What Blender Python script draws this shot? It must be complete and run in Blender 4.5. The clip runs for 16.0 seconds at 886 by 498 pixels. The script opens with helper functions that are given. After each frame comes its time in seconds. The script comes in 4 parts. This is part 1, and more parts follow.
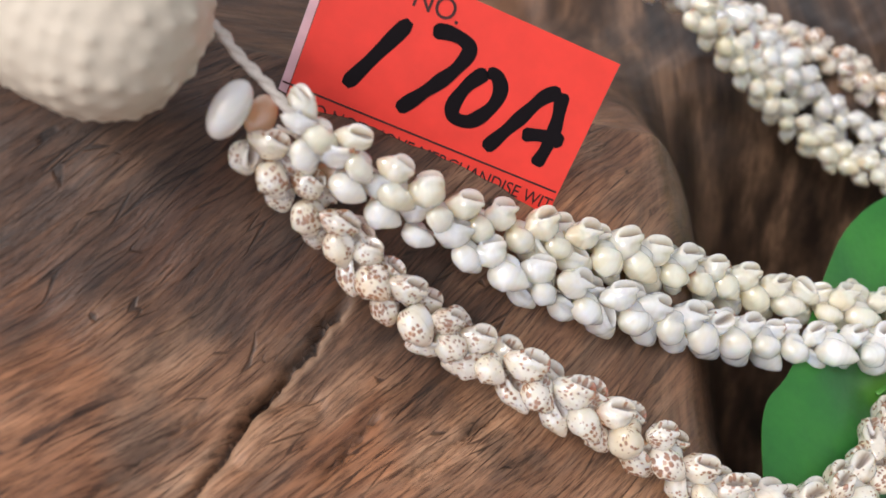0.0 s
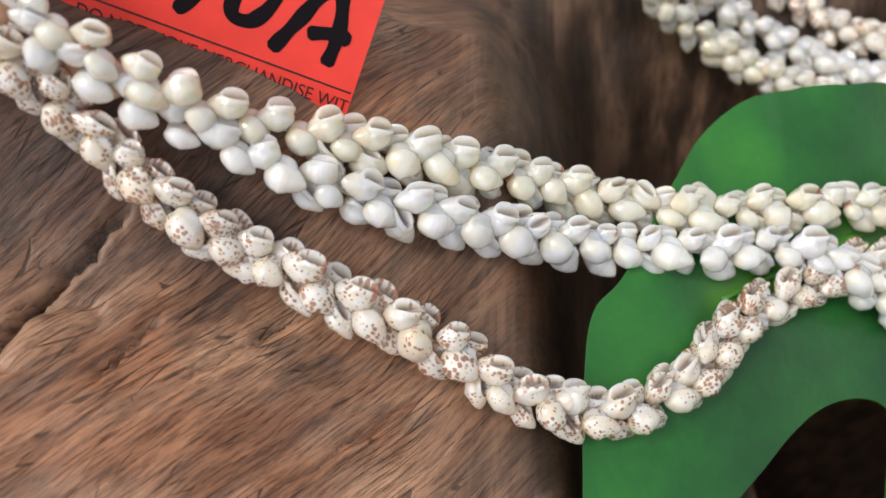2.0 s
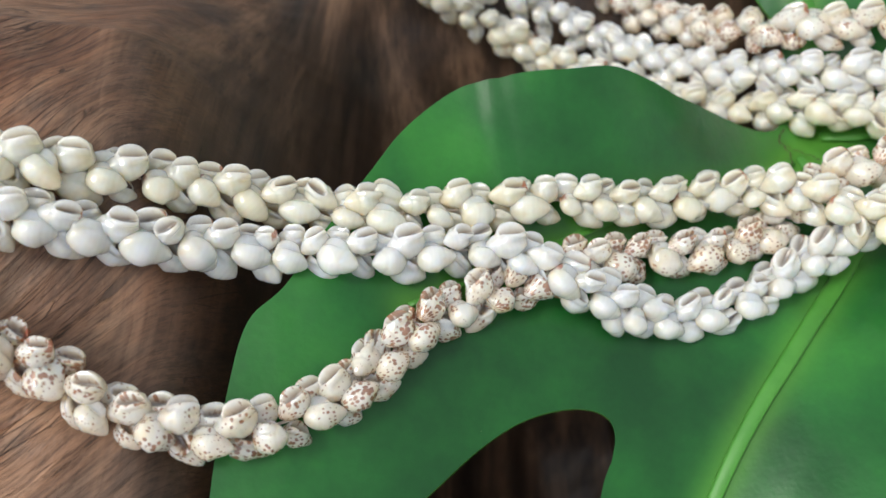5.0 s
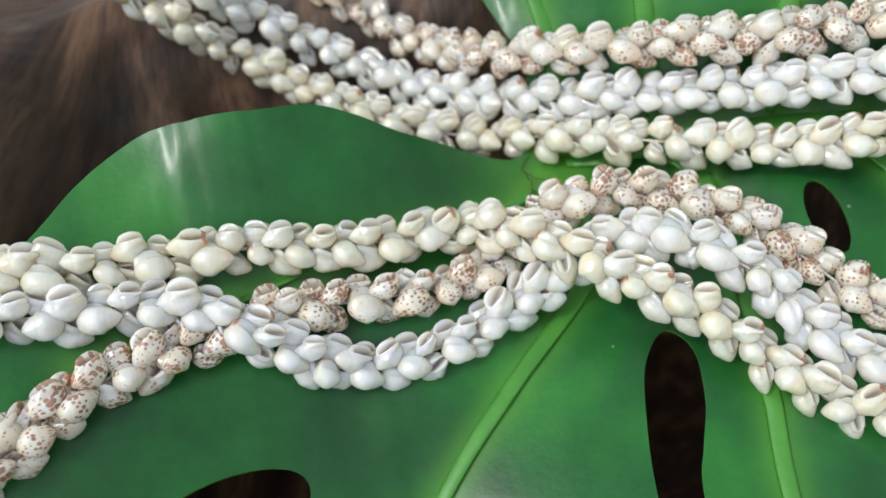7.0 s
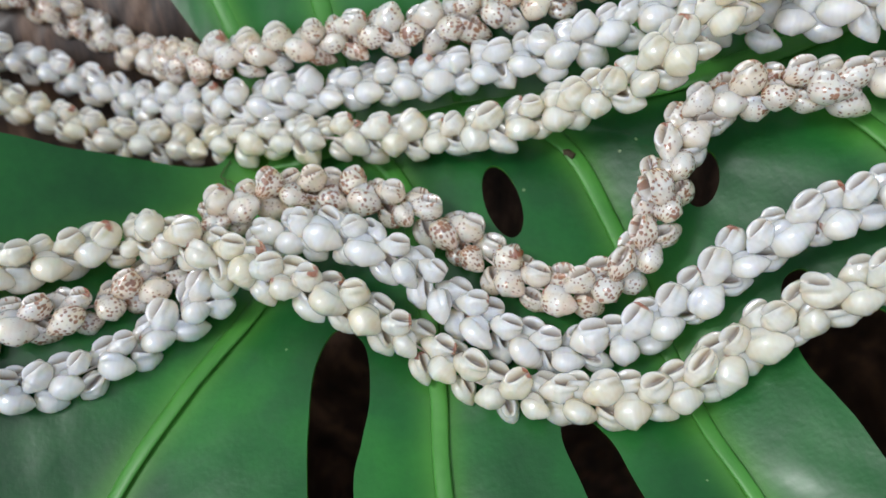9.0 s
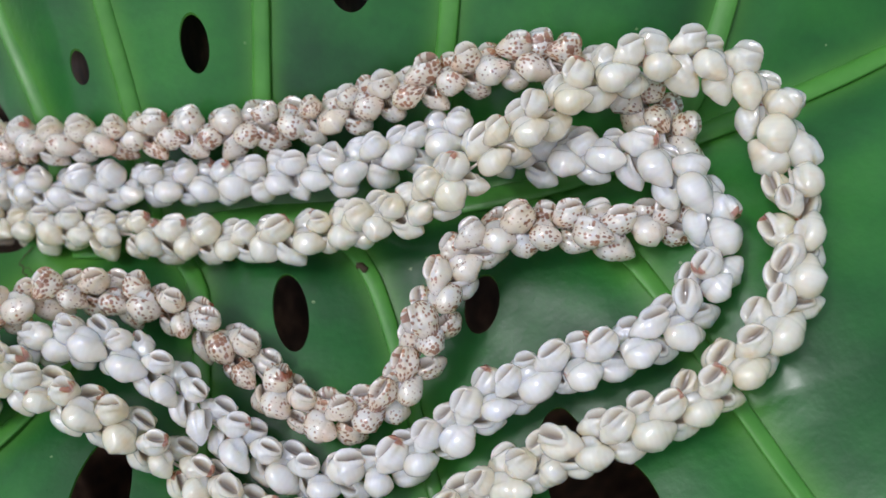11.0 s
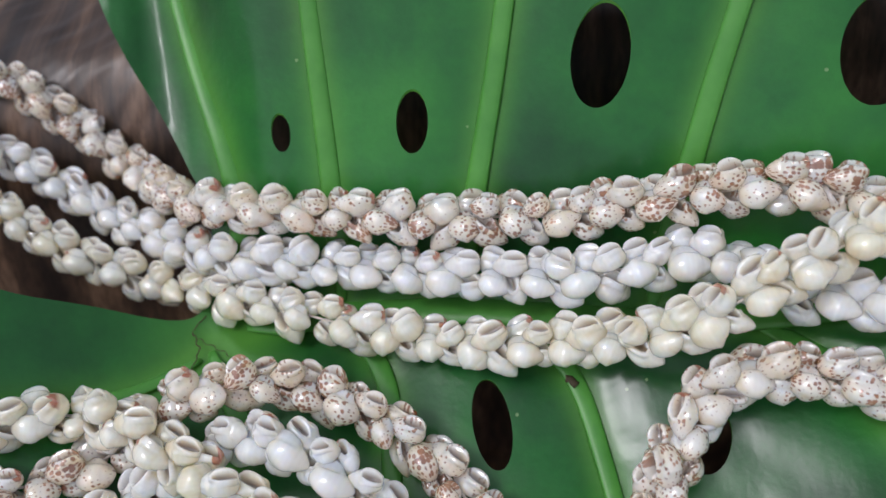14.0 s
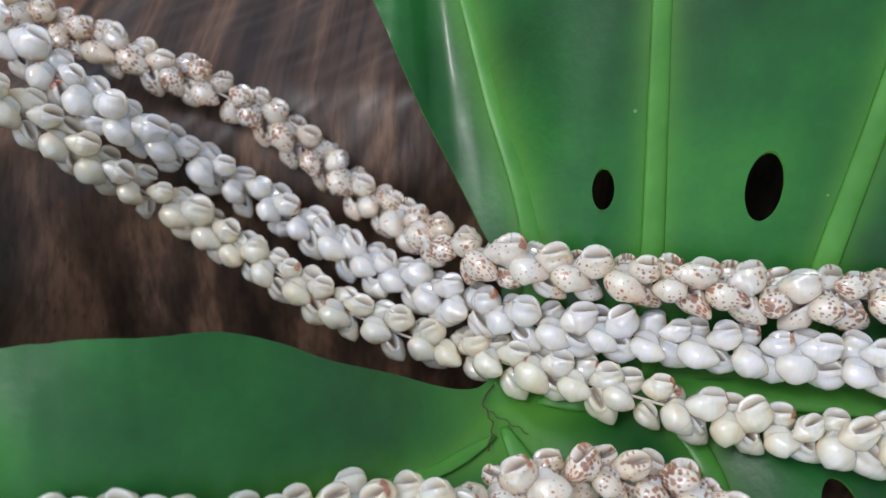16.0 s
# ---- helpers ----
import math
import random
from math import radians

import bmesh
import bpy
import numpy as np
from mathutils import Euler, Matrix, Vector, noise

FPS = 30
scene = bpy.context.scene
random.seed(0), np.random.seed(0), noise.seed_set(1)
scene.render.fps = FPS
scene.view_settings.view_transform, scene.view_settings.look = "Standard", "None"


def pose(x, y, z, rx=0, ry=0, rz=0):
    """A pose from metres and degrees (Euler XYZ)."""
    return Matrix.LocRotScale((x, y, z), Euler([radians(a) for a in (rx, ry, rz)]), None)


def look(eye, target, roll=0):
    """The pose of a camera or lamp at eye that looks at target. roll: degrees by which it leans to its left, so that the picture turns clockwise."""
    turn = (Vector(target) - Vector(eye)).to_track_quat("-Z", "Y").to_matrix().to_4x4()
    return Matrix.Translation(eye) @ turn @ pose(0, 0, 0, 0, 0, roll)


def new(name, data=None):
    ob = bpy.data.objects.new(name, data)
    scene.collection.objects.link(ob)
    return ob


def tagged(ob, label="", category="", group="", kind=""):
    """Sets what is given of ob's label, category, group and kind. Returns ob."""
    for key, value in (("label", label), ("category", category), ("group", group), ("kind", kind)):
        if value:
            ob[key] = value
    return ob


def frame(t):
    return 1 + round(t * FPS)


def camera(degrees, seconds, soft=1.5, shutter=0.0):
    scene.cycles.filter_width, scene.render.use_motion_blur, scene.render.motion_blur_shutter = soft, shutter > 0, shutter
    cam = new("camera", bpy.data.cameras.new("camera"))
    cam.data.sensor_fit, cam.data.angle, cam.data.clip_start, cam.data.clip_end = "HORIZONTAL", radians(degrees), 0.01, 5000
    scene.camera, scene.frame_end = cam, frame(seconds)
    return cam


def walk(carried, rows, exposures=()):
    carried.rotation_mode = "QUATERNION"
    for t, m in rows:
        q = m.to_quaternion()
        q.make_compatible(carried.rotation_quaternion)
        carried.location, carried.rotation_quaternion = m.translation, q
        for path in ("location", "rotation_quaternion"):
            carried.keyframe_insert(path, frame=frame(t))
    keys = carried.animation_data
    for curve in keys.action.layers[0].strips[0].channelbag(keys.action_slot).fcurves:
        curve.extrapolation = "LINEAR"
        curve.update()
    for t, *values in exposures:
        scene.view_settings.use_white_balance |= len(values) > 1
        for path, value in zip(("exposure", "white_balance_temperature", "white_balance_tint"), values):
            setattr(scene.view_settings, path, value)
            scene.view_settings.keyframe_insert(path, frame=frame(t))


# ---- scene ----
cam = camera(58.45, 16.0)
cam.data.dof.use_dof, cam.data.dof.focus_distance, cam.data.dof.aperture_fstop = True, 0.160, 14
PATH = [
    (0, (0.03312, 0.05739, 0.21664), (-0.00281, 1.21680, -1.41262), -7.846),
    (0.5, (0.04138, 0.05479, 0.21409), (-0.02719, 1.14975, -1.45815), -9.781),
    (1, (0.05333, 0.05253, 0.21119), (-0.04176, 1.10814, -1.48488), -11.505),
    (1.5, (0.06583, 0.05067, 0.20855), (-0.05987, 1.09983, -1.48953), -13.012),
    (2, (0.07831, 0.04824, 0.20518), (-0.05936, 1.10260, -1.48874), -13.815),
    (2.5, (0.09551, 0.04711, 0.20319), (-0.06689, 1.10071, -1.48901), -15.098),
    (3, (0.11051, 0.05098, 0.19971), (-0.08498, 1.08733, -1.49963), -16.902),
    (3.2, (0.11543, 0.05214, 0.19797), (-0.09524, 1.08203, -1.50349), -17.646),
    (5.3, (0.16346, 0.04816, 0.17876), (-0.06358, 1.12888, -1.48872), -19.237),
    (5.5, (0.16844, 0.04930, 0.17658), (-0.05520, 1.12729, -1.49313), -19.327),
    (6, (0.18417, 0.05494, 0.17459), (-0.02580, 1.11297, -1.50959), -19.312),
    (6.5, (0.20160, 0.05795, 0.17191), (0.02139, 1.10284, -1.52388), -18.686),
    (7, (0.21784, 0.05604, 0.17009), (0.05959, 1.12319, -1.51400), -18.452),
    (7.5, (0.23564, 0.05405, 0.16680), (0.08199, 1.11408, -1.52220), -19.495),
    (8, (0.25398, 0.05021, 0.16099), (0.12070, 1.11683, -1.52560), -19.900),
    (8.5, (0.26989, 0.04785, 0.15747), (0.15524, 1.11490, -1.53021), -20.210),
    (9, (0.28635, 0.04581, 0.15577), (0.18899, 1.10548, -1.53764), -20.127),
    (9.5, (0.30457, 0.04422, 0.15327), (0.24194, 1.10373, -1.54187), -18.565),
    (10, (0.32485, 0.04466, 0.15559), (0.29232, 1.10192, -1.54181), -16.355),
    (10.2, (0.33260, 0.04641, 0.15668), (0.31354, 1.10208, -1.54191), -15.359),
    (12.3, (0.33150, 0.07800, 0.16420), (0.30408, 1.18840, -1.49900), -10.182),
    (12.5, (0.32976, 0.08079, 0.16374), (0.29633, 1.18606, -1.50278), -10.160),
    (13, (0.32217, 0.08428, 0.16323), (0.28655, 1.17679, -1.51163), -9.851),
    (13.5, (0.30984, 0.08814, 0.16443), (0.25867, 1.17255, -1.51529), -10.267),
    (14, (0.29307, 0.09123, 0.16468), (0.23395, 1.17899, -1.51260), -9.792),
    (14.5, (0.27567, 0.10017, 0.16227), (0.22335, 1.19001, -1.51389), -8.720),
    (15, (0.25568, 0.10894, 0.16178), (0.21252, 1.20955, -1.50759), -7.301),
    (15.5, (0.23845, 0.11231, 0.16034), (0.20535, 1.22427, -1.50172), -6.069),
    (16, (0.22222, 0.11565, 0.16041), (0.19458, 1.23532, -1.49658), -5.484),
]
walk(cam, [(t, look(eye, target, roll)) for t, eye, target, roll in PATH],
     exposures=[(0, 0.10, 6700, 14), (3, 0.06, 6600, 11), (6, 0.06, 6450, 7), (9, -0.28, 6050, 10), (12.5, -0.40, 6050, 17), (16, -0.29, 6050, 14)])

# ---- world, sun, exposure ----
world = bpy.data.worlds.new("sky")
scene.world = world
world.use_nodes = True
wn = world.node_tree
sky = wn.nodes.new("ShaderNodeTexSky")
sky.sky_type = "NISHITA"
sky.sun_disc = False
sky.sun_elevation, sky.sun_rotation = radians(65), radians(-108)
sky.air_density, sky.dust_density = 1.0, 3.0
haze = wn.nodes.new("ShaderNodeHueSaturation")
haze.inputs["Saturation"].default_value = 0.30
wn.links.new(sky.outputs[0], haze.inputs["Color"])
wn.links.new(haze.outputs[0], wn.nodes["Background"].inputs[0])
wn.nodes["Background"].inputs[1].default_value = 0.19
sun = new("sun", bpy.data.lights.new("sun", "SUN"))
sun.data.energy, sun.data.angle, sun.data.color = 0.80, radians(8), (1.0, 0.96, 0.90)
sun.matrix_world = look((-0.45, -0.15, 1.0), (0, 0, 0))

# ---- helpers of this scene ----
rng = random.Random(7)


def sm(a, b, x):
    t = np.clip((np.asarray(x, float) - a) / (b - a), 0, 1)
    return t * t * (3 - 2 * t)


def part(name, me, material, parent, label=""):
    """Links mesh data (or a bmesh) as one mesh object under parent."""
    if isinstance(me, bmesh.types.BMesh):
        bm, me = me, bpy.data.meshes.new(name)
        bm.to_mesh(me)
        bm.free()
    if material is not None and not me.materials:
        me.materials.append(material)
    ob = new(name, me)
    ob.parent = parent
    if label:
        ob["label"] = label
    return ob


def smooth(me):
    me.polygons.foreach_set("use_smooth", [True] * len(me.polygons))
    return me


def pydata(name, verts, faces):
    me = bpy.data.meshes.new(name)
    me.from_pydata([tuple(v) for v in verts], [], [tuple(f) for f in faces])
    me.update()
    return smooth(me)


def spline(points, step):
    """Catmull-Rom through the points, resampled at even steps."""
    p = np.array(points, float)
    p = np.vstack([2 * p[0] - p[1], p, 2 * p[-1] - p[-2]])
    out = []
    for i in range(1, len(p) - 2):
        a, b, c, d = p[i - 1:i + 3]
        for t in np.linspace(0, 1, 24, endpoint=False):
            out.append(0.5 * (2 * b + (c - a) * t + (2 * a - 5 * b + 4 * c - d) * t * t + (3 * b - a - 3 * c + d) * t ** 3))
    out.append(p[-2])
    out = np.array(out)
    length = np.r_[0, np.cumsum(np.linalg.norm(np.diff(out, axis=0), axis=1))]
    n = max(2, int(length[-1] / step))
    at = np.linspace(0, length[-1], n + 1)
    return np.stack([np.interp(at, length, out[:, k]) for k in range(out.shape[1])], 1)


def tube(name, line, radius, sides=10, flat=1.0):
    """A capped tube along a line; radius is a number or one per point; flat squeezes it along z."""
    line = np.array(line, float)
    rad = np.broadcast_to(np.asarray(radius, float), (len(line),))
    tan = np.gradient(line, axis=0)
    tan /= np.linalg.norm(tan, axis=1)[:, None]
    verts, faces = [], []
    for p, t, r in zip(line, tan, rad):
        side = np.cross(t, (0, 0, 1.0))
        side /= max(1e-9, np.linalg.norm(side))
        up = np.cross(side, t)
        for k in range(sides):
            a = 2 * math.pi * k / sides
            verts.append(p + r * (math.cos(a) * side + flat * math.sin(a) * up))
    n = len(line)
    for i in range(n - 1):
        for k in range(sides):
            j = (k + 1) % sides
            faces.append((i * sides + k, i * sides + j, (i + 1) * sides + j, (i + 1) * sides + k))
    faces.append(tuple(range(sides))[::-1])
    faces.append(tuple((n - 1) * sides + k for k in range(sides)))
    return pydata(name, verts, faces)


# ---- materials ----
def mat(name, rough=0.5, metal=0.0):
    m = bpy.data.materials.new(name)
    m.use_nodes = True
    b = m.node_tree.nodes["Principled BSDF"]
    b.inputs["Roughness"].default_value, b.inputs["Metallic"].default_value = rough, metal
    return m, m.node_tree, b


def node(nt, kind, **inputs):
    n = nt.nodes.new(kind)
    for key, value in inputs.items():
        n.inputs[key.replace("_", " ")].default_value = value
    return n


def ramp(nt, source, stops):
    n = nt.nodes.new("ShaderNodeValToRGB")
    e = n.color_ramp.elements
    while len(e) < len(stops):
        e.new(0.5)
    for item, (at, colour) in zip(e, stops):
        item.position = at
        item.color = (*colour, 1) if len(colour) == 3 else colour
    nt.links.new(source, n.inputs[0])
    return n


def mix(nt, kind, factor, a, b):
    n = nt.nodes.new("ShaderNodeMix")
    n.data_type, n.blend_type = "RGBA", kind
    for socket, value in ((n.inputs[0], factor), (n.inputs[6], a), (n.inputs[7], b)):
        if isinstance(value, (int, float)):
            socket.default_value = value
        elif isinstance(value, tuple):
            socket.default_value = (*value, 1)
        else:
            nt.links.new(value, socket)
    return n.outputs[2]


def maths(nt, op, a, b=0.0, c=0.0):
    n = nt.nodes.new("ShaderNodeMath")
    n.operation = op
    for socket, value in zip(n.inputs, (a, b, c)):
        if isinstance(value, (int, float)):
            socket.default_value = value
        else:
            nt.links.new(value, socket)
    return n.outputs[0]


def coords(nt, scale=(1, 1, 1), turn=(0, 0, 0), offset=None):
    tc = nt.nodes.new("ShaderNodeTexCoord")
    mp = nt.nodes.new("ShaderNodeMapping")
    rot = nt.nodes.new("ShaderNodeMapping")
    rot.inputs["Rotation"].default_value, mp.inputs["Scale"].default_value = turn, scale
    nt.links.new(tc.outputs["Object"], rot.inputs["Vector"])
    nt.links.new(rot.outputs[0], mp.inputs["Vector"])
    if offset is not None:
        nt.links.new(offset, mp.inputs["Location"])
    return mp.outputs[0]


def noisy(nt, vector, scale, detail=4, rough=0.55, distort=0.0):
    n = node(nt, "ShaderNodeTexNoise", Scale=scale, Detail=detail, Roughness=rough, Distortion=distort)
    nt.links.new(vector, n.inputs["Vector"])
    return n.outputs["Fac"]


def bump(nt, bsdf, height, strength, distance):
    n = node(nt, "ShaderNodeBump", Strength=strength, Distance=distance)
    nt.links.new(height, n.inputs["Height"])
    nt.links.new(n.outputs[0], bsdf.inputs["Normal"])


def shell_material(name, light, dark, spots=None, blush=(0.74, 0.47, 0.30), amount=0.25):
    """Glossy little sea shell: tint by object, whorl lines, stains, and brown flecks in rows."""
    m, nt, b = mat(name, 0.2)
    info = nt.nodes.new("ShaderNodeObjectInfo")
    comb = nt.nodes.new("ShaderNodeCombineXYZ")
    for k, f in enumerate((3.1, 7.7, 5.3)):
        nt.links.new(maths(nt, "MULTIPLY", info.outputs["Random"], f), comb.inputs[k])
    v = coords(nt, (1, 1, 1), offset=comb.outputs[0])
    own = coords(nt)
    tint = ramp(nt, info.outputs["Random"], [(0.0, dark), (0.45, light), (1.0, tuple(0.5 * (x + y) for x, y in zip(light, dark)))])
    stain = ramp(nt, noisy(nt, v, 260, 3), [(0.52, (0, 0, 0)), (0.75, (1, 1, 1))])
    colour = mix(nt, "MIX", maths(nt, "MULTIPLY", stain.outputs[0], amount), tint.outputs[0], blush)
    # yellowed spire, and a browner tip on some
    ends = nt.nodes.new("ShaderNodeSeparateXYZ")
    nt.links.new(own, ends.inputs[0])
    wander = maths(nt, "MULTIPLY_ADD", noisy(nt, v, 300, 2), 0.003, -0.0015)
    spire = ramp(nt, maths(nt, "MULTIPLY", maths(nt, "ADD", ends.outputs[2], wander), 250.0), [(0.25, (0, 0, 0)), (0.85, (1, 1, 1))])
    some = maths(nt, "FRACT", maths(nt, "MULTIPLY", info.outputs["Random"], 7.3))
    colour = mix(nt, "MIX", maths(nt, "MULTIPLY", spire.outputs[0], maths(nt, "MULTIPLY", some, 0.55)), colour, blush)
    base = ramp(nt, maths(nt, "MULTIPLY", maths(nt, "ADD", ends.outputs[2], wander), -330.0), [(0.45, (0, 0, 0)), (0.95, (1, 1, 1))])
    colour = mix(nt, "MIX", maths(nt, "MULTIPLY", base.outputs[0], 0.35), colour, (0.78, 0.62, 0.38))
    wave = node(nt, "ShaderNodeTexWave", Scale=330.0, Distortion=1.5, Detail=2.0)
    wave.bands_direction = "Z"
    nt.links.new(own, wave.inputs["Vector"])
    colour = mix(nt, "MULTIPLY", 0.02, colour, wave.outputs["Color"])
    if spots:
        # flecks stand in spiral rows round the whorl
        xyz = nt.nodes.new("ShaderNodeSeparateXYZ")
        nt.links.new(own, xyz.inputs[0])
        turn = maths(nt, "ARCTAN2", xyz.outputs[1], maths(nt, "MULTIPLY", xyz.outputs[0], -1.0))
        at = nt.nodes.new("ShaderNodeCombineXYZ")
        nt.links.new(maths(nt, "MULTIPLY_ADD", turn, 2.7, maths(nt, "MULTIPLY", info.outputs["Random"], 40.0)), at.inputs[0])
        nt.links.new(maths(nt, "MULTIPLY_ADD", xyz.outputs[2], 850.0, maths(nt, "MULTIPLY_ADD", turn, 0.12, maths(nt, "MULTIPLY", info.outputs["Random"], 17.0))), at.inputs[1])
        vor = node(nt, "ShaderNodeTexVoronoi", Scale=1.0, Randomness=0.65)
        vor.voronoi_dimensions = "2D"
        nt.links.new(at.outputs[0], vor.inputs["Vector"])
        grow = maths(nt, "MULTIPLY_ADD", noisy(nt, v, 330, 3), 1.8, maths(nt, "MULTIPLY_ADD", maths(nt, "FRACT", maths(nt, "MULTIPLY", info.outputs["Random"], 13.7)), 0.40, -0.83))
        rough_edge = maths(nt, "MULTIPLY_ADD", noisy(nt, v, 1700, 2), 0.35, -0.17)
        fleck = ramp(nt, maths(nt, "ADD", maths(nt, "SUBTRACT", grow, vor.outputs["Distance"]), rough_edge), [(0.0, (0, 0, 0)), (0.2, (1, 1, 1))])
        brown = ramp(nt, noisy(nt, v, 500, 2), [(0.40, spots), (0.70, (0.42, 0.16, 0.06))])
        colour = mix(nt, "MIX", maths(nt, "MULTIPLY", fleck.outputs[0], 0.85), colour, brown.outputs[0])
    # shade inside the mouth slit, put into the colour
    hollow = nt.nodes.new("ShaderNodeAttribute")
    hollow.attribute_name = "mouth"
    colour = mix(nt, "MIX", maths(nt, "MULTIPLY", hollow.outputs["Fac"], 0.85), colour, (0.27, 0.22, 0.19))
    # a red brown stain at the end of some lips
    at_end = ramp(nt, maths(nt, "MULTIPLY", maths(nt, "ADD", ends.outputs[2], wander), -330.0), [(0.90, (0, 0, 0)), (1.0, (1, 1, 1))])
    few = maths(nt, "GREATER_THAN", maths(nt, "FRACT", maths(nt, "MULTIPLY", info.outputs["Random"], 23.9)), 0.80)
    facing = ramp(nt, maths(nt, "MULTIPLY", ends.outputs[0], 300.0), [(0.1, (0, 0, 0)), (0.4, (1, 1, 1))])
    colour = mix(nt, "MIX", maths(nt, "MULTIPLY", maths(nt, "MULTIPLY", few, at_end.outputs[0]), maths(nt, "MULTIPLY", facing.outputs[0], 0.85)), colour, (0.36, 0.09, 0.05))
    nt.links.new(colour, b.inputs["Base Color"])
    through_light = nt.nodes.new("ShaderNodeBsdfTranslucent")
    nt.links.new(colour, through_light.inputs["Color"])
    blend = nt.nodes.new("ShaderNodeMixShader")
    blend.inputs[0].default_value = 0.09
    nt.links.new(b.outputs[0], blend.inputs[1])
    nt.links.new(through_light.outputs[0], blend.inputs[2])
    nt.links.new(blend.outputs[0], next(n for n in nt.nodes if n.bl_idname == "ShaderNodeOutputMaterial").inputs["Surface"])
    b.inputs["Subsurface Weight"].default_value = 0.9
    b.inputs["Subsurface Radius"].default_value = (1.0, 0.85, 0.65)
    b.inputs["Subsurface Scale"].default_value = 0.0055
    b.inputs["Coat Weight"].default_value = 1.0
    b.inputs["Coat IOR"].default_value = b.inputs["IOR"].default_value = 1.66
    b.inputs["Coat Roughness"].default_value = 0.05
    rough = ramp(nt, noisy(nt, v, 500, 3), [(0.3, (0.08, 0.08, 0.08)), (0.8, (0.20, 0.20, 0.20))])
    nt.links.new(rough.outputs[0], b.inputs["Roughness"])
    bump(nt, b, maths(nt, "ADD", maths(nt, "MULTIPLY", wave.outputs["Fac"], 0.05), noisy(nt, v, 420, 2)), 0.35, 0.0003)
    return m


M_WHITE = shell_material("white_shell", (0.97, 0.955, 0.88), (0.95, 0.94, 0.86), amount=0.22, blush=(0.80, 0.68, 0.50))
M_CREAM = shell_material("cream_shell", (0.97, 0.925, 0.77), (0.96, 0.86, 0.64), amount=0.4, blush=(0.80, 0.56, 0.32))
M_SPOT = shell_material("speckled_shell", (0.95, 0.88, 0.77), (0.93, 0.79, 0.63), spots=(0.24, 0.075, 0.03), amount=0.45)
M_BEAD = shell_material("smooth_bead", (0.82, 0.83, 0.80), (0.76, 0.78, 0.77), amount=0.05)
M_PEACH = shell_material("peach_bead", (0.80, 0.52, 0.33), (0.75, 0.45, 0.28), amount=0.2)


def leaf_material():
    m, nt, b = mat("leaf_green", 0.35)
    v = coords(nt)
    big, fine = noisy(nt, v, 22, 4), noisy(nt, v, 600, 4)
    c = ramp(nt, big, [(0.32, (0.010, 0.072, 0.018)), (0.52, (0.019, 0.142, 0.027)), (0.70, (0.040, 0.235, 0.034))])
    colour = mix(nt, "MULTIPLY", 0.25, c.outputs[0], ramp(nt, fine, [(0.3, (0.6, 0.6, 0.6)), (0.7, (1, 1, 1))]).outputs[0])
    specks = node(nt, "ShaderNodeTexVoronoi", Scale=90.0)
    nt.links.new(v, specks.inputs["Vector"])
    dot = maths(nt, "LESS_THAN", specks.outputs["Distance"], 0.035)
    colour = mix(nt, "MIX", maths(nt, "MULTIPLY", dot, 0.6), colour, (0.3, 0.42, 0.2))
    pale = nt.nodes.new("ShaderNodeAttribute")
    pale.attribute_name = "pale"
    colour = mix(nt, "MIX", maths(nt, "MULTIPLY", pale.outputs["Fac"], 0.6), colour, (0.13, 0.38, 0.045))
    nt.links.new(colour, b.inputs["Base Color"])
    b.inputs["Coat Weight"].default_value, b.inputs["Coat Roughness"].default_value = 0.28, 0.16
    b.inputs["Specular IOR Level"].default_value = 0.28
    rough = ramp(nt, noisy(nt, v, 60, 4), [(0.3, (0.30, 0.30, 0.30)), (0.75, (0.42, 0.42, 0.42))])
    nt.links.new(rough.outputs[0], b.inputs["Roughness"])
    bump(nt, b, maths(nt, "ADD", fine, maths(nt, "MULTIPLY", noisy(nt, v, 120, 3), 3.0)), 0.25, 0.0004)
    return m


def vein_material():
    m, nt, b = mat("vein_green", 0.38)
    v = coords(nt)
    c = ramp(nt, noisy(nt, v, 80, 4), [(0.3, (0.055, 0.24, 0.03)), (0.7, (0.095, 0.33, 0.048))])
    nt.links.new(c.outputs[0], b.inputs["Base Color"])
    bump(nt, b, noisy(nt, v, 500, 3), 0.2, 0.0003)
    return m


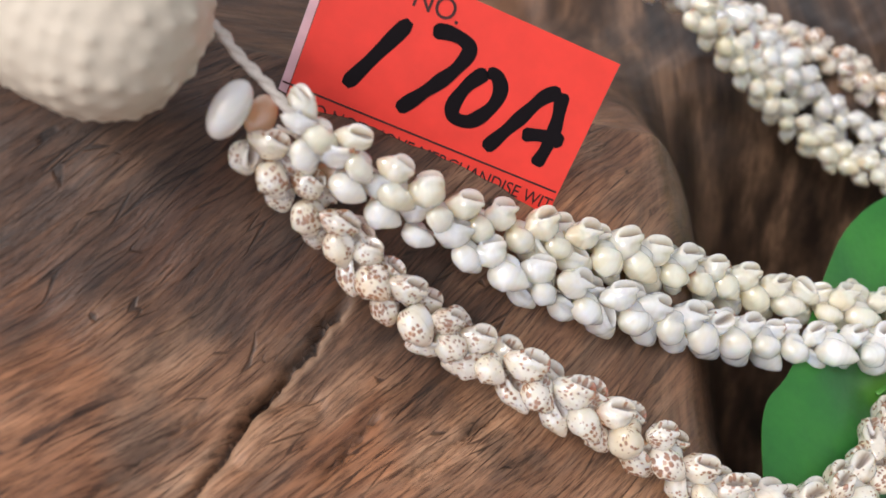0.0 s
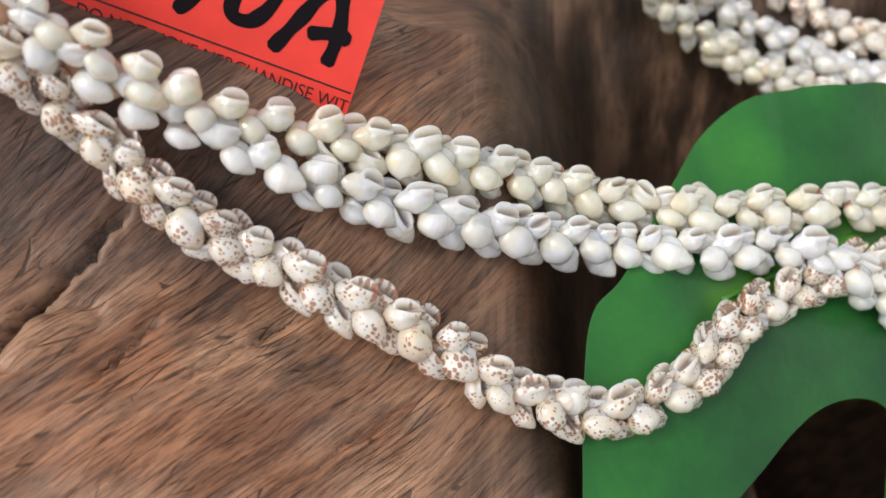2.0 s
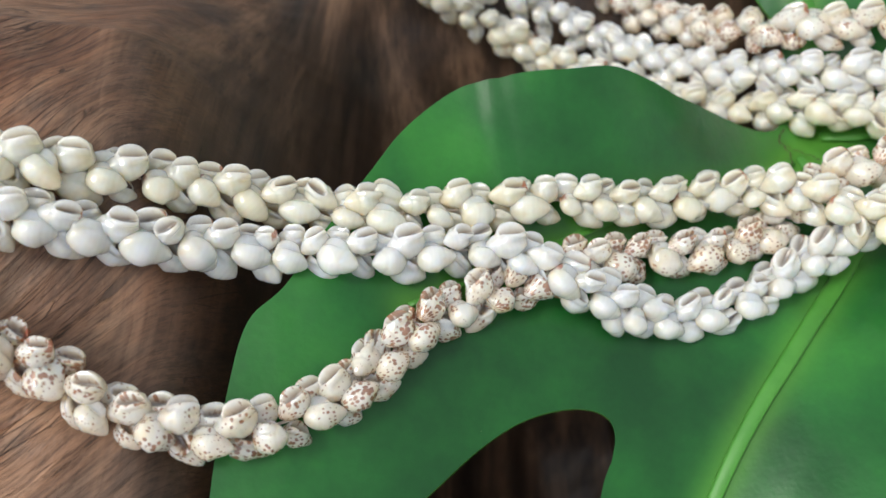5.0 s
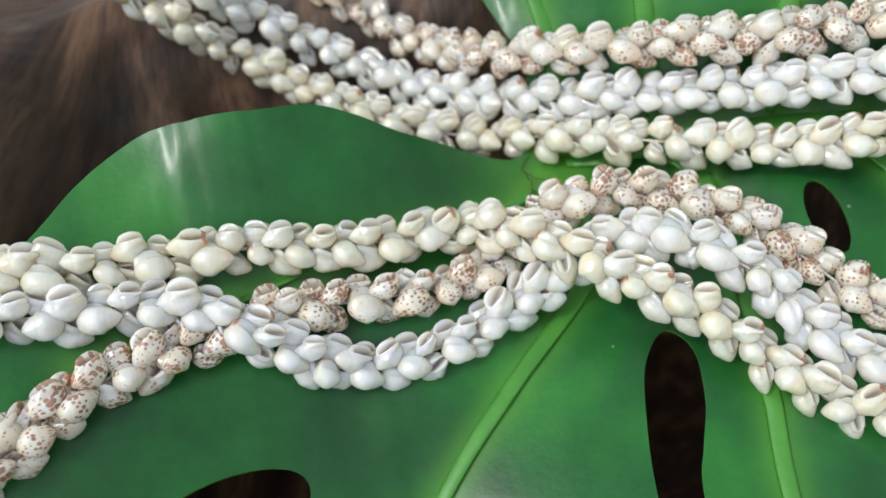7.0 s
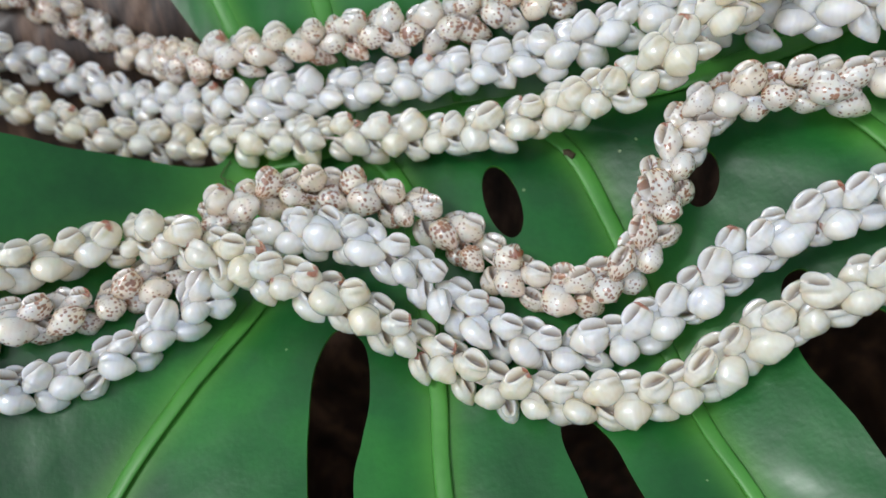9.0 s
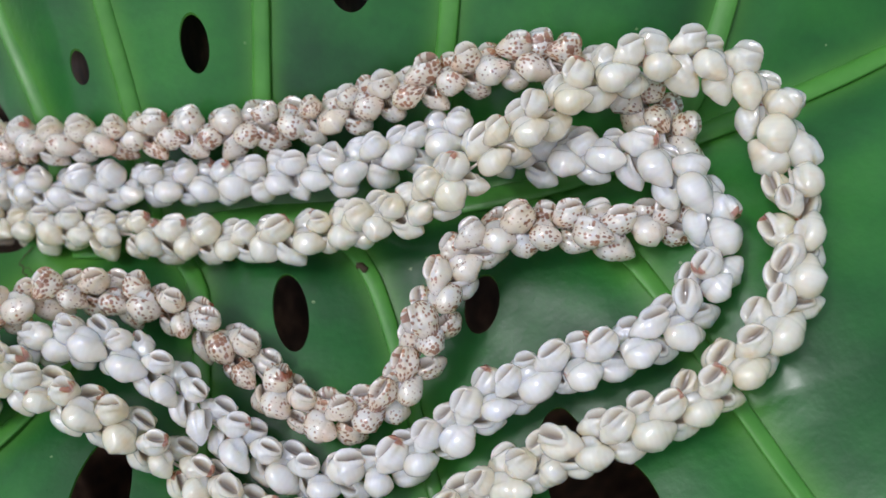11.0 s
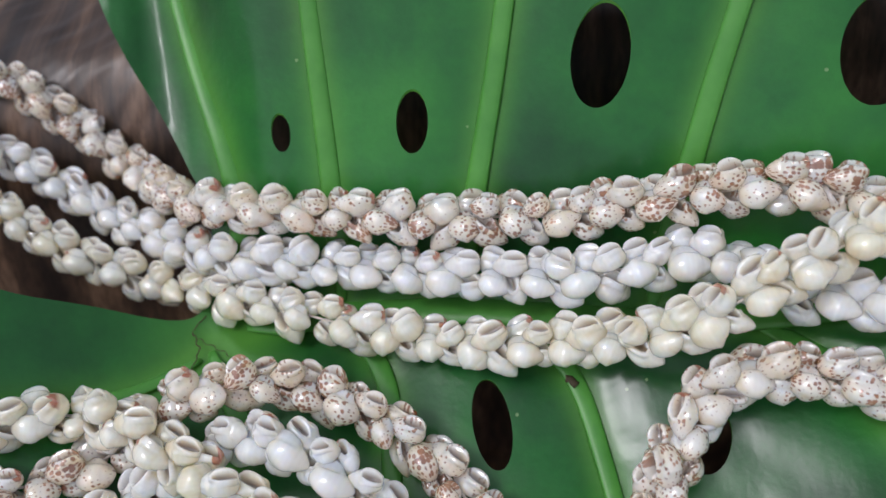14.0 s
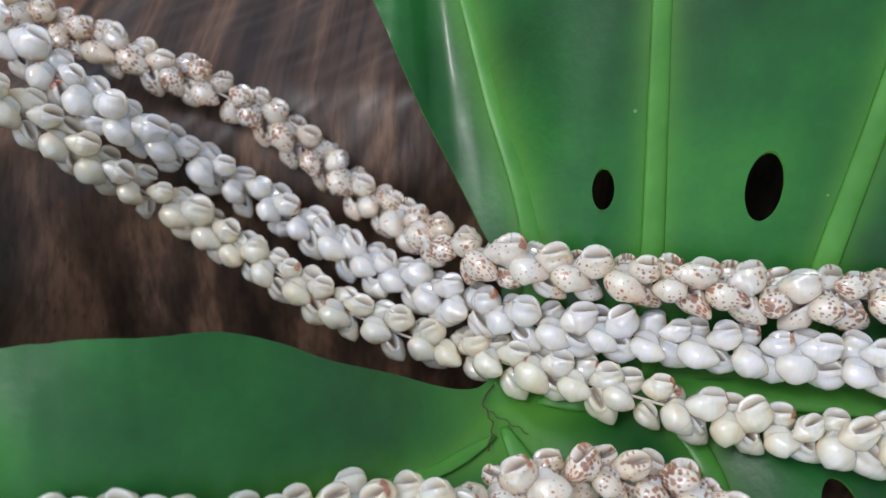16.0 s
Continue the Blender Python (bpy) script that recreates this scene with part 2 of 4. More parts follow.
def wood_material():
    m, nt, b = mat("weathered_wood", 0.55)
    turn = (0, 0, radians(-40))
    warp = noisy(nt, coords(nt), 14, 2)

    def bent(scale, push):
        add = nt.nodes.new("ShaderNodeVectorMath")
        add.operation = "MULTIPLY_ADD"
        nt.links.new(warp, add.inputs[0])
        add.inputs[1].default_value = push
        nt.links.new(coords(nt, scale, turn), add.inputs[2])
        return add.outputs[0]

    grain = noisy(nt, bent((30, 90, 60), (0.3, 0.9, 0.6)), 1.0, 8, 0.68)
    fibre = noisy(nt, bent((110, 1500, 400), (0.6, 12, 1)), 1.0, 5, 0.7)
    streak = noisy(nt, bent((26, 430, 120), (0.2, 3.4, 1)), 1.0, 7, 0.66)
    slit = ramp(nt, streak, [(0.335, (0, 0, 0)), (0.37, (1, 1, 1))])
    cells = node(nt, "ShaderNodeTexVoronoi", Scale=1.0, Randomness=1.0)
    cells.feature = "DISTANCE_TO_EDGE"
    nt.links.new(bent((38, 520, 60), (0.3, 4.1, 1)), cells.inputs["Vector"])
    thin = maths(nt, "MULTIPLY_ADD", noisy(nt, bent((60, 120, 60), (0.5, 1, 0.5)), 1.0, 3), 0.22, -0.116)
    split = ramp(nt, maths(nt, "SUBTRACT", cells.outputs["Distance"], thin), [(0.0, (0.10, 0.08, 0.07)), (0.018, (1, 1, 1))])
    pale = ramp(nt, streak, [(0.58, (0, 0, 0)), (0.70, (1, 1, 1))])
    where = ramp(nt, noisy(nt, coords(nt), 26, 4), [(0.40, (0.15, 0.15, 0.15)), (0.58, (1, 1, 1))])
    patch, blot = noisy(nt, bent((20, 34, 20), (0.5, 1, 0.5)), 1.0, 5), noisy(nt, bent((45, 80, 50), (0.5, 1, 0.5)), 1.0, 6, 0.65)
    c = ramp(nt, grain, [(0.34, (0.20, 0.105, 0.060)), (0.46, (0.32, 0.172, 0.098)), (0.56, (0.42, 0.240, 0.142)), (0.68, (0.54, 0.34, 0.215))])
    grey = ramp(nt, blot, [(0.50, (0, 0, 0)), (0.60, (1, 1, 1))])
    colour = mix(nt, "MIX", maths(nt, "MULTIPLY", grey.outputs[0], 0.5), c.outputs[0], (0.15, 0.112, 0.085))
    warm = ramp(nt, patch, [(0.52, (0, 0, 0)), (0.60, (1, 1, 1))])
    colour = mix(nt, "MIX", maths(nt, "MULTIPLY", warm.outputs[0], 0.6), colour, (0.34, 0.14, 0.06))
    flake = node(nt, "ShaderNodeTexVoronoi", Scale=1.0, Randomness=1.0)
    nt.links.new(bent((24, 480, 60), (0.2, 3.8, 1)), flake.inputs["Vector"])
    shade = nt.nodes.new("ShaderNodeSeparateColor")
    nt.links.new(flake.outputs["Color"], shade.inputs[0])
    colour = mix(nt, "MULTIPLY", 0.45, colour, ramp(nt, shade.outputs[0], [(0.0, (0.66, 0.60, 0.58)), (0.5, (1, 0.98, 0.96)), (1.0, (1.3, 1.28, 1.26))]).outputs[0])
    tone = noisy(nt, bent((14, 170, 60), (0.1, 1.35, 0.6)), 1.0, 4, 0.6)
    colour = mix(nt, "MULTIPLY", 1.0, colour, ramp(nt, tone, [(0.36, (0.76, 0.72, 0.70)), (0.50, (1.0, 0.99, 0.98)), (0.66, (1.25, 1.24, 1.22))]).outputs[0])
    colour = mix(nt, "MULTIPLY", 0.75, colour, ramp(nt, fibre, [(0.40, (0.42, 0.38, 0.36)), (0.49, (0.95, 0.95, 0.95)), (0.66, (1.35, 1.3, 1.25))]).outputs[0])
    colour = mix(nt, "MIX", maths(nt, "MULTIPLY", pale.outputs[0], 0.4), colour, (0.36, 0.245, 0.165))
    pore = ramp(nt, noisy(nt, bent((130, 3600, 400), (1.1, 28, 1)), 1.0, 3, 0.6), [(0.36, (0.30, 0.25, 0.22)), (0.42, (1, 1, 1))])
    colour = mix(nt, "MULTIPLY", 0.7, colour, pore.outputs[0])
    line = ramp(nt, noisy(nt, bent((60, 1700, 200), (0.5, 13.5, 1)), 1.0, 4, 0.6), [(0.37, (0.35, 0.28, 0.25)), (0.40, (1, 1, 1))])
    colour = mix(nt, "MULTIPLY", 0.6, colour, line.outputs[0])
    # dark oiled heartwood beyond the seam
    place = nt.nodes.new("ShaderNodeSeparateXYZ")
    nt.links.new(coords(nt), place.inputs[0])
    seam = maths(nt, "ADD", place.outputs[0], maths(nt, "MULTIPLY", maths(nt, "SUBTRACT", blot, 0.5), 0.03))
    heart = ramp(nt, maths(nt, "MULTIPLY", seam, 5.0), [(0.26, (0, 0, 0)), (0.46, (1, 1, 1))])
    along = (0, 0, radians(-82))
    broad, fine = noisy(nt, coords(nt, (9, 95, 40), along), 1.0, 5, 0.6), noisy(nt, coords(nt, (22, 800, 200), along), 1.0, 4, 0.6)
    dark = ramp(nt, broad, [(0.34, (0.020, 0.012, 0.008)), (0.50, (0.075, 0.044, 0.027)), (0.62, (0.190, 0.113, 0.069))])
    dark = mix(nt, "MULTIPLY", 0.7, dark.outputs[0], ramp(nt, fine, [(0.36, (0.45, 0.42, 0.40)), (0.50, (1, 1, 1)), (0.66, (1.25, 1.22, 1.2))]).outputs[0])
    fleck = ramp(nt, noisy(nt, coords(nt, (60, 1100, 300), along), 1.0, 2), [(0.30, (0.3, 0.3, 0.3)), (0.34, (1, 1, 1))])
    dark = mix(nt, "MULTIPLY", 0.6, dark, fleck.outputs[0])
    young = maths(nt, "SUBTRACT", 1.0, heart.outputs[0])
    # wood darker towards the back, left of the seam, with a ragged edge
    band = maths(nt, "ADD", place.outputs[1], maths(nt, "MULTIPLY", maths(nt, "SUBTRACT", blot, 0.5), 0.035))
    back_tone = ramp(nt, maths(nt, "MULTIPLY", band, 5.0), [(0.575, (1, 1, 1)), (0.67, (0.27, 0.25, 0.24))])
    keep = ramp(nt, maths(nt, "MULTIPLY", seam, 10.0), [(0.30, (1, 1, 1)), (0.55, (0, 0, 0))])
    colour = mix(nt, "MULTIPLY", keep.outputs[0], colour, back_tone.outputs[0])
    crackle = mix(nt, "MIX", where.outputs[0], (1, 1, 1), slit.outputs[0])
    colour = mix(nt, "MULTIPLY", 0.8, colour, crackle)
    colour = mix(nt, "MULTIPLY", 0.75, colour, split.outputs[0])
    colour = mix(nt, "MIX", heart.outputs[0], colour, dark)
    # positive values darken cracks and the knot ring, negative ones pale a strip
    groove_tone = nt.nodes.new("ShaderNodeAttribute")
    groove_tone.attribute_name = "groove_tone"
    colour = mix(nt, "MIX", maths(nt, "MAXIMUM", maths(nt, "MULTIPLY", groove_tone.outputs["Fac"], 0.9), 0.0), colour, (0.018, 0.011, 0.008))
    colour = mix(nt, "MIX", maths(nt, "MAXIMUM", maths(nt, "MULTIPLY", groove_tone.outputs["Fac"], -0.7), 0.0), colour, (0.42, 0.27, 0.17))
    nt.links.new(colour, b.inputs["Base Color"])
    rough = ramp(nt, blot, [(0.3, (0.32, 0.32, 0.32)), (0.7, (0.55, 0.55, 0.55))])
    nt.links.new(rough.outputs[0], b.inputs["Roughness"])
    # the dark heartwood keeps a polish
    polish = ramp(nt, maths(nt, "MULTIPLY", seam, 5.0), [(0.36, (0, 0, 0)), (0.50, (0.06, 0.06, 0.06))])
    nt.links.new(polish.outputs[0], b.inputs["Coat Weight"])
    b.inputs["Coat Roughness"].default_value = 0.15
    h = maths(nt, "ADD", maths(nt, "MULTIPLY", streak, 0.8), maths(nt, "MULTIPLY", fibre, 0.35))
    h = maths(nt, "ADD", h, maths(nt, "ADD", maths(nt, "MULTIPLY", crackle, 0.6), maths(nt, "MULTIPLY", split.outputs[0], 0.5)))
    h = maths(nt, "ADD", h, maths(nt, "MULTIPLY", maths(nt, "ADD", pore.outputs[0], line.outputs[0]), 0.3))
    bump(nt, b, maths(nt, "ADD", maths(nt, "MULTIPLY", h, young), maths(nt, "MULTIPLY", fine, 0.12)), 0.6, 0.0008)
    return m


def plain(name, colour, rough=0.5, grain=300, depth=0.2):
    m, nt, b = mat(name, rough)
    v = coords(nt)
    dark = tuple(0.86 * c for c in colour)
    c = ramp(nt, noisy(nt, v, grain, 4), [(0.3, dark), (0.7, colour)])
    nt.links.new(c.outputs[0], b.inputs["Base Color"])
    bump(nt, b, noisy(nt, v, grain * 4, 3), depth, 0.0002)
    return m


M_LEAF, M_VEIN, M_WOOD = leaf_material(), vein_material(), wood_material()
M_TAG = plain("red_card", (0.95, 0.055, 0.035), 0.6, 120, 0.1)
M_INK = plain("black_ink", (0.008, 0.006, 0.008), 0.85, depth=0.0)
M_INK.node_tree.nodes["Principled BSDF"].inputs["Specular IOR Level"].default_value = 0.15
M_PRINT = plain("dark_print", (0.06, 0.012, 0.012), 0.6)
M_EDGE = plain("pink_card_edge", (0.75, 0.5, 0.55), 0.7)
M_THREAD = plain("pale_thread", (0.78, 0.71, 0.64), 0.8, 2000, 0.6)
M_URCHIN = plain("urchin_shell", (0.72, 0.64, 0.52), 0.6, 180, 0.5)
M_SCAR = plain("dry_scar", (0.07, 0.05, 0.025), 0.8)

# ---- forms of wood and leaf ----
LX=[.05,.09,.115,.14,.168,.20,.235,.27,.30,.325,.345,.37,.40,.45,.50]
LZ=[.052,.046,.037,.024,.004,.0005,-.002,-.006,-.009,-.009,-.004,.005,.014,.022,.026]
SX=[.23,.255,.275,.295,.315,.34,.37,.45]
SY=[0,.05,.11,.16,.20,.19,.16,.15]
GX=[.10,.14,.166,.187,.20,.212,.224,.235]
GY=[.27,.27,.44,.33,.22,.09,-.02,0]
KX=[.135,.166,.187,.205,.22]
KY=[0,.5,.35,.05,0]
UX=[.205,.212,.222,.235,.25,.27]
UY=[0,.4,.43,.72,.93,1]
def soft(x, at, to, w=.009):
    """Interpolates and rounds the corners off."""
    return sum(np.interp(np.asarray(x) + d * w, at, to) for d in (-1.6, -1, -.5, 0, .5, 1, 1.6)) / 7


def lowz(x):
    return soft(x, LX, LZ, .0125)


def midy(x):
    xs=[.10,.226,.284,.324,.37,.43,.52]; ys=[.192,.183,.180,.171,.163,.166,.178]
    return sum(np.interp(np.asarray(x)+d,xs,ys) for d in (-.02,-.01,0,.01,.02))/5
def leafz(x,y):
    x=np.asarray(x,float); y=np.asarray(y,float)
    z=lowz(x)+soft(x,GX,GY)*np.maximum(y-.109,-.03)+soft(x,KX,KY)*(np.sqrt(np.maximum(y-.145,0)**2+.008**2)-.008)+soft(x,SX,SY)*np.maximum(y-.11,-.006)
    s=y-midy(x)
    up=np.where(s>0, np.sqrt(s*s+.008**2)-.008,0)*1.08*soft(x,UX,UY,.004)
    far=.066+.055*(1-sm(.205,.27,x))
    up=up-1.9*np.maximum(s-far,0)*sm(0,.03,s-far)
    return z+up-.5*np.maximum(.06-y,0)
def woodz(x,y):
    x=np.asarray(x,float); y=np.asarray(y,float)
    left=.086-.45*x+.15*(y-.097)+.020*sm(.122,.165,y)-.8*np.clip(y-.178,0,.2)
    floor=-.16+.174*sm(.14,.27,y)+.15*(1-sm(-.06,.04,y))+.16*sm(.42,.52,x)*(1-sm(.13,.28,y))
    drop=sm(.078,.145,x)
    return left*(1-drop)+ (floor+.03*np.exp(-np.clip(x-.10,0,1)/.03)*sm(.15,.21,y))*drop

def wood_relief(x, y):
    """Fibres, cracks and a worn hollow on top of the slab's form."""
    c, s = math.cos(radians(38)), math.sin(radians(38))
    out = np.zeros(x.size)
    for k, (px, py) in enumerate(zip(x.flat, y.flat)):
        u, w = c * px + s * py, -s * px + c * py
        w += 0.003 * noise.noise((px * 16, py * 16, 1.7))
        out[k] = 0.0004 * noise.noise((u * 45, w * 330, 0.3)) + 0.0018 * noise.noise((px * 30, py * 30, 9.0)) + 0.0008 * noise.noise((px * 80, py * 80, 3.0))
    return out.reshape(x.shape)


def crack(x, y, a, b, width, depth):
    a, b = np.array(a), np.array(b)
    d = b - a
    t = np.clip(((x - a[0]) * d[0] + (y - a[1]) * d[1]) / (d @ d), 0, 1)
    wob = 0.0003 * np.sin(t * 23) + 0.0002 * np.sin(t * 61 + 1)
    off = ((x - a[0]) * -d[1] + (y - a[1]) * d[0]) / np.linalg.norm(d) + wob
    along = np.hypot(x - (a[0] + t * d[0]), y - (a[1] + t * d[1]))
    dist = np.where((t > 0) & (t < 1), np.abs(off), along)
    return -depth * np.exp(-(dist / width) ** 2) * np.clip(6 * np.minimum(t, 1 - t) + 0.1, 0, 1)


def build_wood():
    fx = np.r_[np.linspace(-0.9, -0.08, 28)[:-1], np.arange(-0.08, 0.24, 0.0008), np.linspace(0.24, 0.9, 60)]
    fy = np.r_[np.linspace(-0.6, 0.06, 24)[:-1], np.arange(0.06, 0.31, 0.0008), np.linspace(0.31, 1.0, 24)]
    X, Y = np.meshgrid(fx, fy)
    Z = woodz(np.clip(X, -0.2, 0.6), np.clip(Y, -0.1, 0.45)) + wood_relief(X, Y)
    gap = np.zeros(X.shape)
    for a, b, w, d in CRACKS:
        cut = crack(X, Y, a, b, w, d)
        Z += cut
        gap = np.maximum(gap, -cut / 0.003)
    # paler strip along one side of the first two cracks
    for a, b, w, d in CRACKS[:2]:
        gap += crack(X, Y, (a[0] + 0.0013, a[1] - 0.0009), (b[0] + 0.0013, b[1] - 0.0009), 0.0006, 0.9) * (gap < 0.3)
    Z -= 0.42 * sm(0.175, 0.20, X) * (1 - sm(0.43, 0.47, X)) * sm(0.0, 0.03, Y) * (1 - sm(0.155, 0.185, Y))
    across, along = (X + 0.002) * 0.76 + (Y - 0.114) * 0.64, -(X + 0.002) * 0.64 + (Y - 0.114) * 0.76
    eye = np.hypot(across / 0.0085, along / 0.0040) + 0.12 * np.sin(3 * np.arctan2(along, across))
    Z -= 0.0007 * np.exp(-((eye - 1.0) / 0.14) ** 2) - 0.0008 * np.exp(-(eye / 0.7) ** 4)
    gap = np.where(gap < 0, gap, np.maximum(gap, 0.5 * np.exp(-((eye - 1.0) / 0.12) ** 2)))
    h, w = X.shape
    top = np.stack([X, Y, Z], -1).reshape(-1, 3)
    faces = [(i * w + j, i * w + j + 1, (i + 1) * w + j + 1, (i + 1) * w + j) for i in range(h - 1) for j in range(w - 1)]
    edge = [j for j in range(w)] + [i * w + w - 1 for i in range(1, h)] + [(h - 1) * w + j for j in range(w - 2, -1, -1)] + [i * w for i in range(h - 2, 0, -1)]
    base = len(top)
    low = top[edge].copy()
    low[:, 2] = -0.66
    n = len(edge)
    faces += [(edge[(k + 1) % n], edge[k], base + k, base + (k + 1) % n) for k in range(n)]
    faces.append(tuple(base + k for k in range(n))[::-1])
    me = pydata("wooden_slab", np.vstack([top, low]), faces)
    me.attributes.new("groove_tone", "FLOAT", "POINT").data.foreach_set("value", np.r_[np.clip(gap, -1, 1).ravel(), np.zeros(n)])
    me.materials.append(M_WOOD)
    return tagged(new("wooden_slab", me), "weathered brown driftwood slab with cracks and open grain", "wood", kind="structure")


def ring(points, n=14):
    """A smooth closed outline through the points."""
    p = np.array(points, float)
    out = []
    for i in range(len(p)):
        a, b, c, d = p[i - 1], p[i], p[(i + 1) % len(p)], p[(i + 2) % len(p)]
        for t in np.linspace(0, 1, n, endpoint=False):
            out.append(0.5 * (2 * b + (c - a) * t + (2 * a - 5 * b + 4 * c - d) * t * t + (3 * b - a - 3 * c + d) * t ** 3))
    return np.array(out)


def oval(cx, cy, rx, ry, turn=0.0, n=40):
    a = np.linspace(0, 2 * math.pi, n, endpoint=False)
    c, s = math.cos(radians(turn)), math.sin(radians(turn))
    x, y = rx * np.cos(a), ry * np.sin(a)
    return np.stack([cx + c * x - s * y, cy + s * x + c * y], 1)


def signed(poly, x, y):
    """Distance to a closed outline, negative inside."""
    d = np.full(x.shape, 9.0)
    inside = np.zeros(x.shape, bool)
    for a, b in zip(poly, np.roll(poly, -1, 0)):
        e = b - a
        t = np.clip(((x - a[0]) * e[0] + (y - a[1]) * e[1]) / max(1e-12, e @ e), 0, 1)
        d = np.minimum(d, np.hypot(x - a[0] - t * e[0], y - a[1] - t * e[1]))
        cross = (a[1] > y) != (b[1] > y)
        if e[1] != 0:
            inside ^= cross & (x < a[0] + (y - a[1]) * e[0] / e[1])
    return np.where(inside, -d, d)


OUTLINE = [(227, 187.5), (208.3, 184.8), (198, 183.2), (190, 183.3), (182, 182.4), (170, 179.5), (156.5, 178.8), (144, 178), (132, 170), (122, 157.3),
           (106, 134), (97, 125), (92.7, 111), (89.3, 92), (88, 78), (94, 67), (106, 73), (118, 84), (129, 93), (138.7, 101.3), (148, 107.4),
           (157.4, 110.4), (164.4, 110.1), (167.2, 106.8), (165.8, 100.9), (162.3, 94.3), (156, 76), (150, 52), (156, 24), (182, 6), (214, 8), (232, 34), (237, 70), (238.3, 96),
           (240, 110), (243.3, 124), (249.5, 131.5), (254.8, 126), (254, 114), (250.6, 104), (247.5, 93), (246, 60), (256, 26), (276, 14), (290, 32)]
OUTLINE_FRONT = [(295, 60), (293, 83), (291.5, 96), (295, 101), (301, 93), (303.8, 80), (312, 50), (326, 26), (342, 24), (350, 50), (347, 79), (345, 88), (342.5, 98), (344, 112), (349, 115),
                 (353, 109), (361, 98), (364, 85), (370, 64), (384, 40), (410, 34), (440, 60), (462, 100), (476, 140), (492, 176), (484, 206), (455, 236), (410, 258),
                 (350, 276), (290, 292), (245, 302), (212, 296), (203, 282), (210.5, 257), (216, 243), (222, 232), (228, 218.5), (232, 207)]
HOLES = [(293.8, 151.8, 4.2, 10.0, 2), (338, 142, 4.0, 6.6, -22), (254, 215.9, 2.3, 3.0, -5), (284.6, 210.4, 3.6, 4.6, -15), (325.2, 209.6, 6.0, 6.5, -25), (376.4, 197.6, 7.6, 6.9, -30)]
VEINS = [  # name, plan points in mm, half width at the start and at the end in mm
    ("midrib", [(238, 184.5), (256, 184), (290, 179), (330, 170), (372, 163), (420, 164), (485, 178)], 4.3, 1.8),
    ("vein", [(237, 190), (239.3, 212), (233, 240), (228, 266)], 2.8, 1.5),
    ("vein", [(262, 186), (263.6, 205.5), (265.7, 236), (268, 268)], 2.8, 1.5),
    ("vein", [(290, 182), (296.6, 198), (307, 221.5), (322, 262)], 2.8, 1.5),
    ("vein", [(332, 172), (342, 192), (352, 210), (376, 248)], 2.9, 1.5),
    ("vein", [(388, 164), (399, 176), (413, 196), (440, 228)], 2.9, 1.5),
    ("vein", [(230, 178), (238, 156), (232.5, 145), (213, 123.5), (193.5, 101.5), (168, 66)], 2.6, 1.2),
    ("vein", [(258, 184), (267, 175), (271.5, 163), (271.3, 150), (270.5, 135), (268.5, 112), (265.3, 91), (262, 40)], 2.5, 1.5),
    ("vein", [(300, 176), (312, 162), (316.5, 140), (320, 95), (324, 76), (332, 40)], 2.3, 1.2),
    ("vein", [(352, 165), (366, 150), (373, 136), (382, 105), (390, 72), (402, 48)], 2.6, 1.2),
    ("vein", [(228, 176), (214, 167), (196, 160), (160, 146), (128, 130)], 1.7, 0.6),
]


def ripple(x, y):
    """Slow waves of the blade."""
    return 0.0008 * np.sin(x * 75 + 2 * np.sin(y * 40)) * np.sin(y * 60)


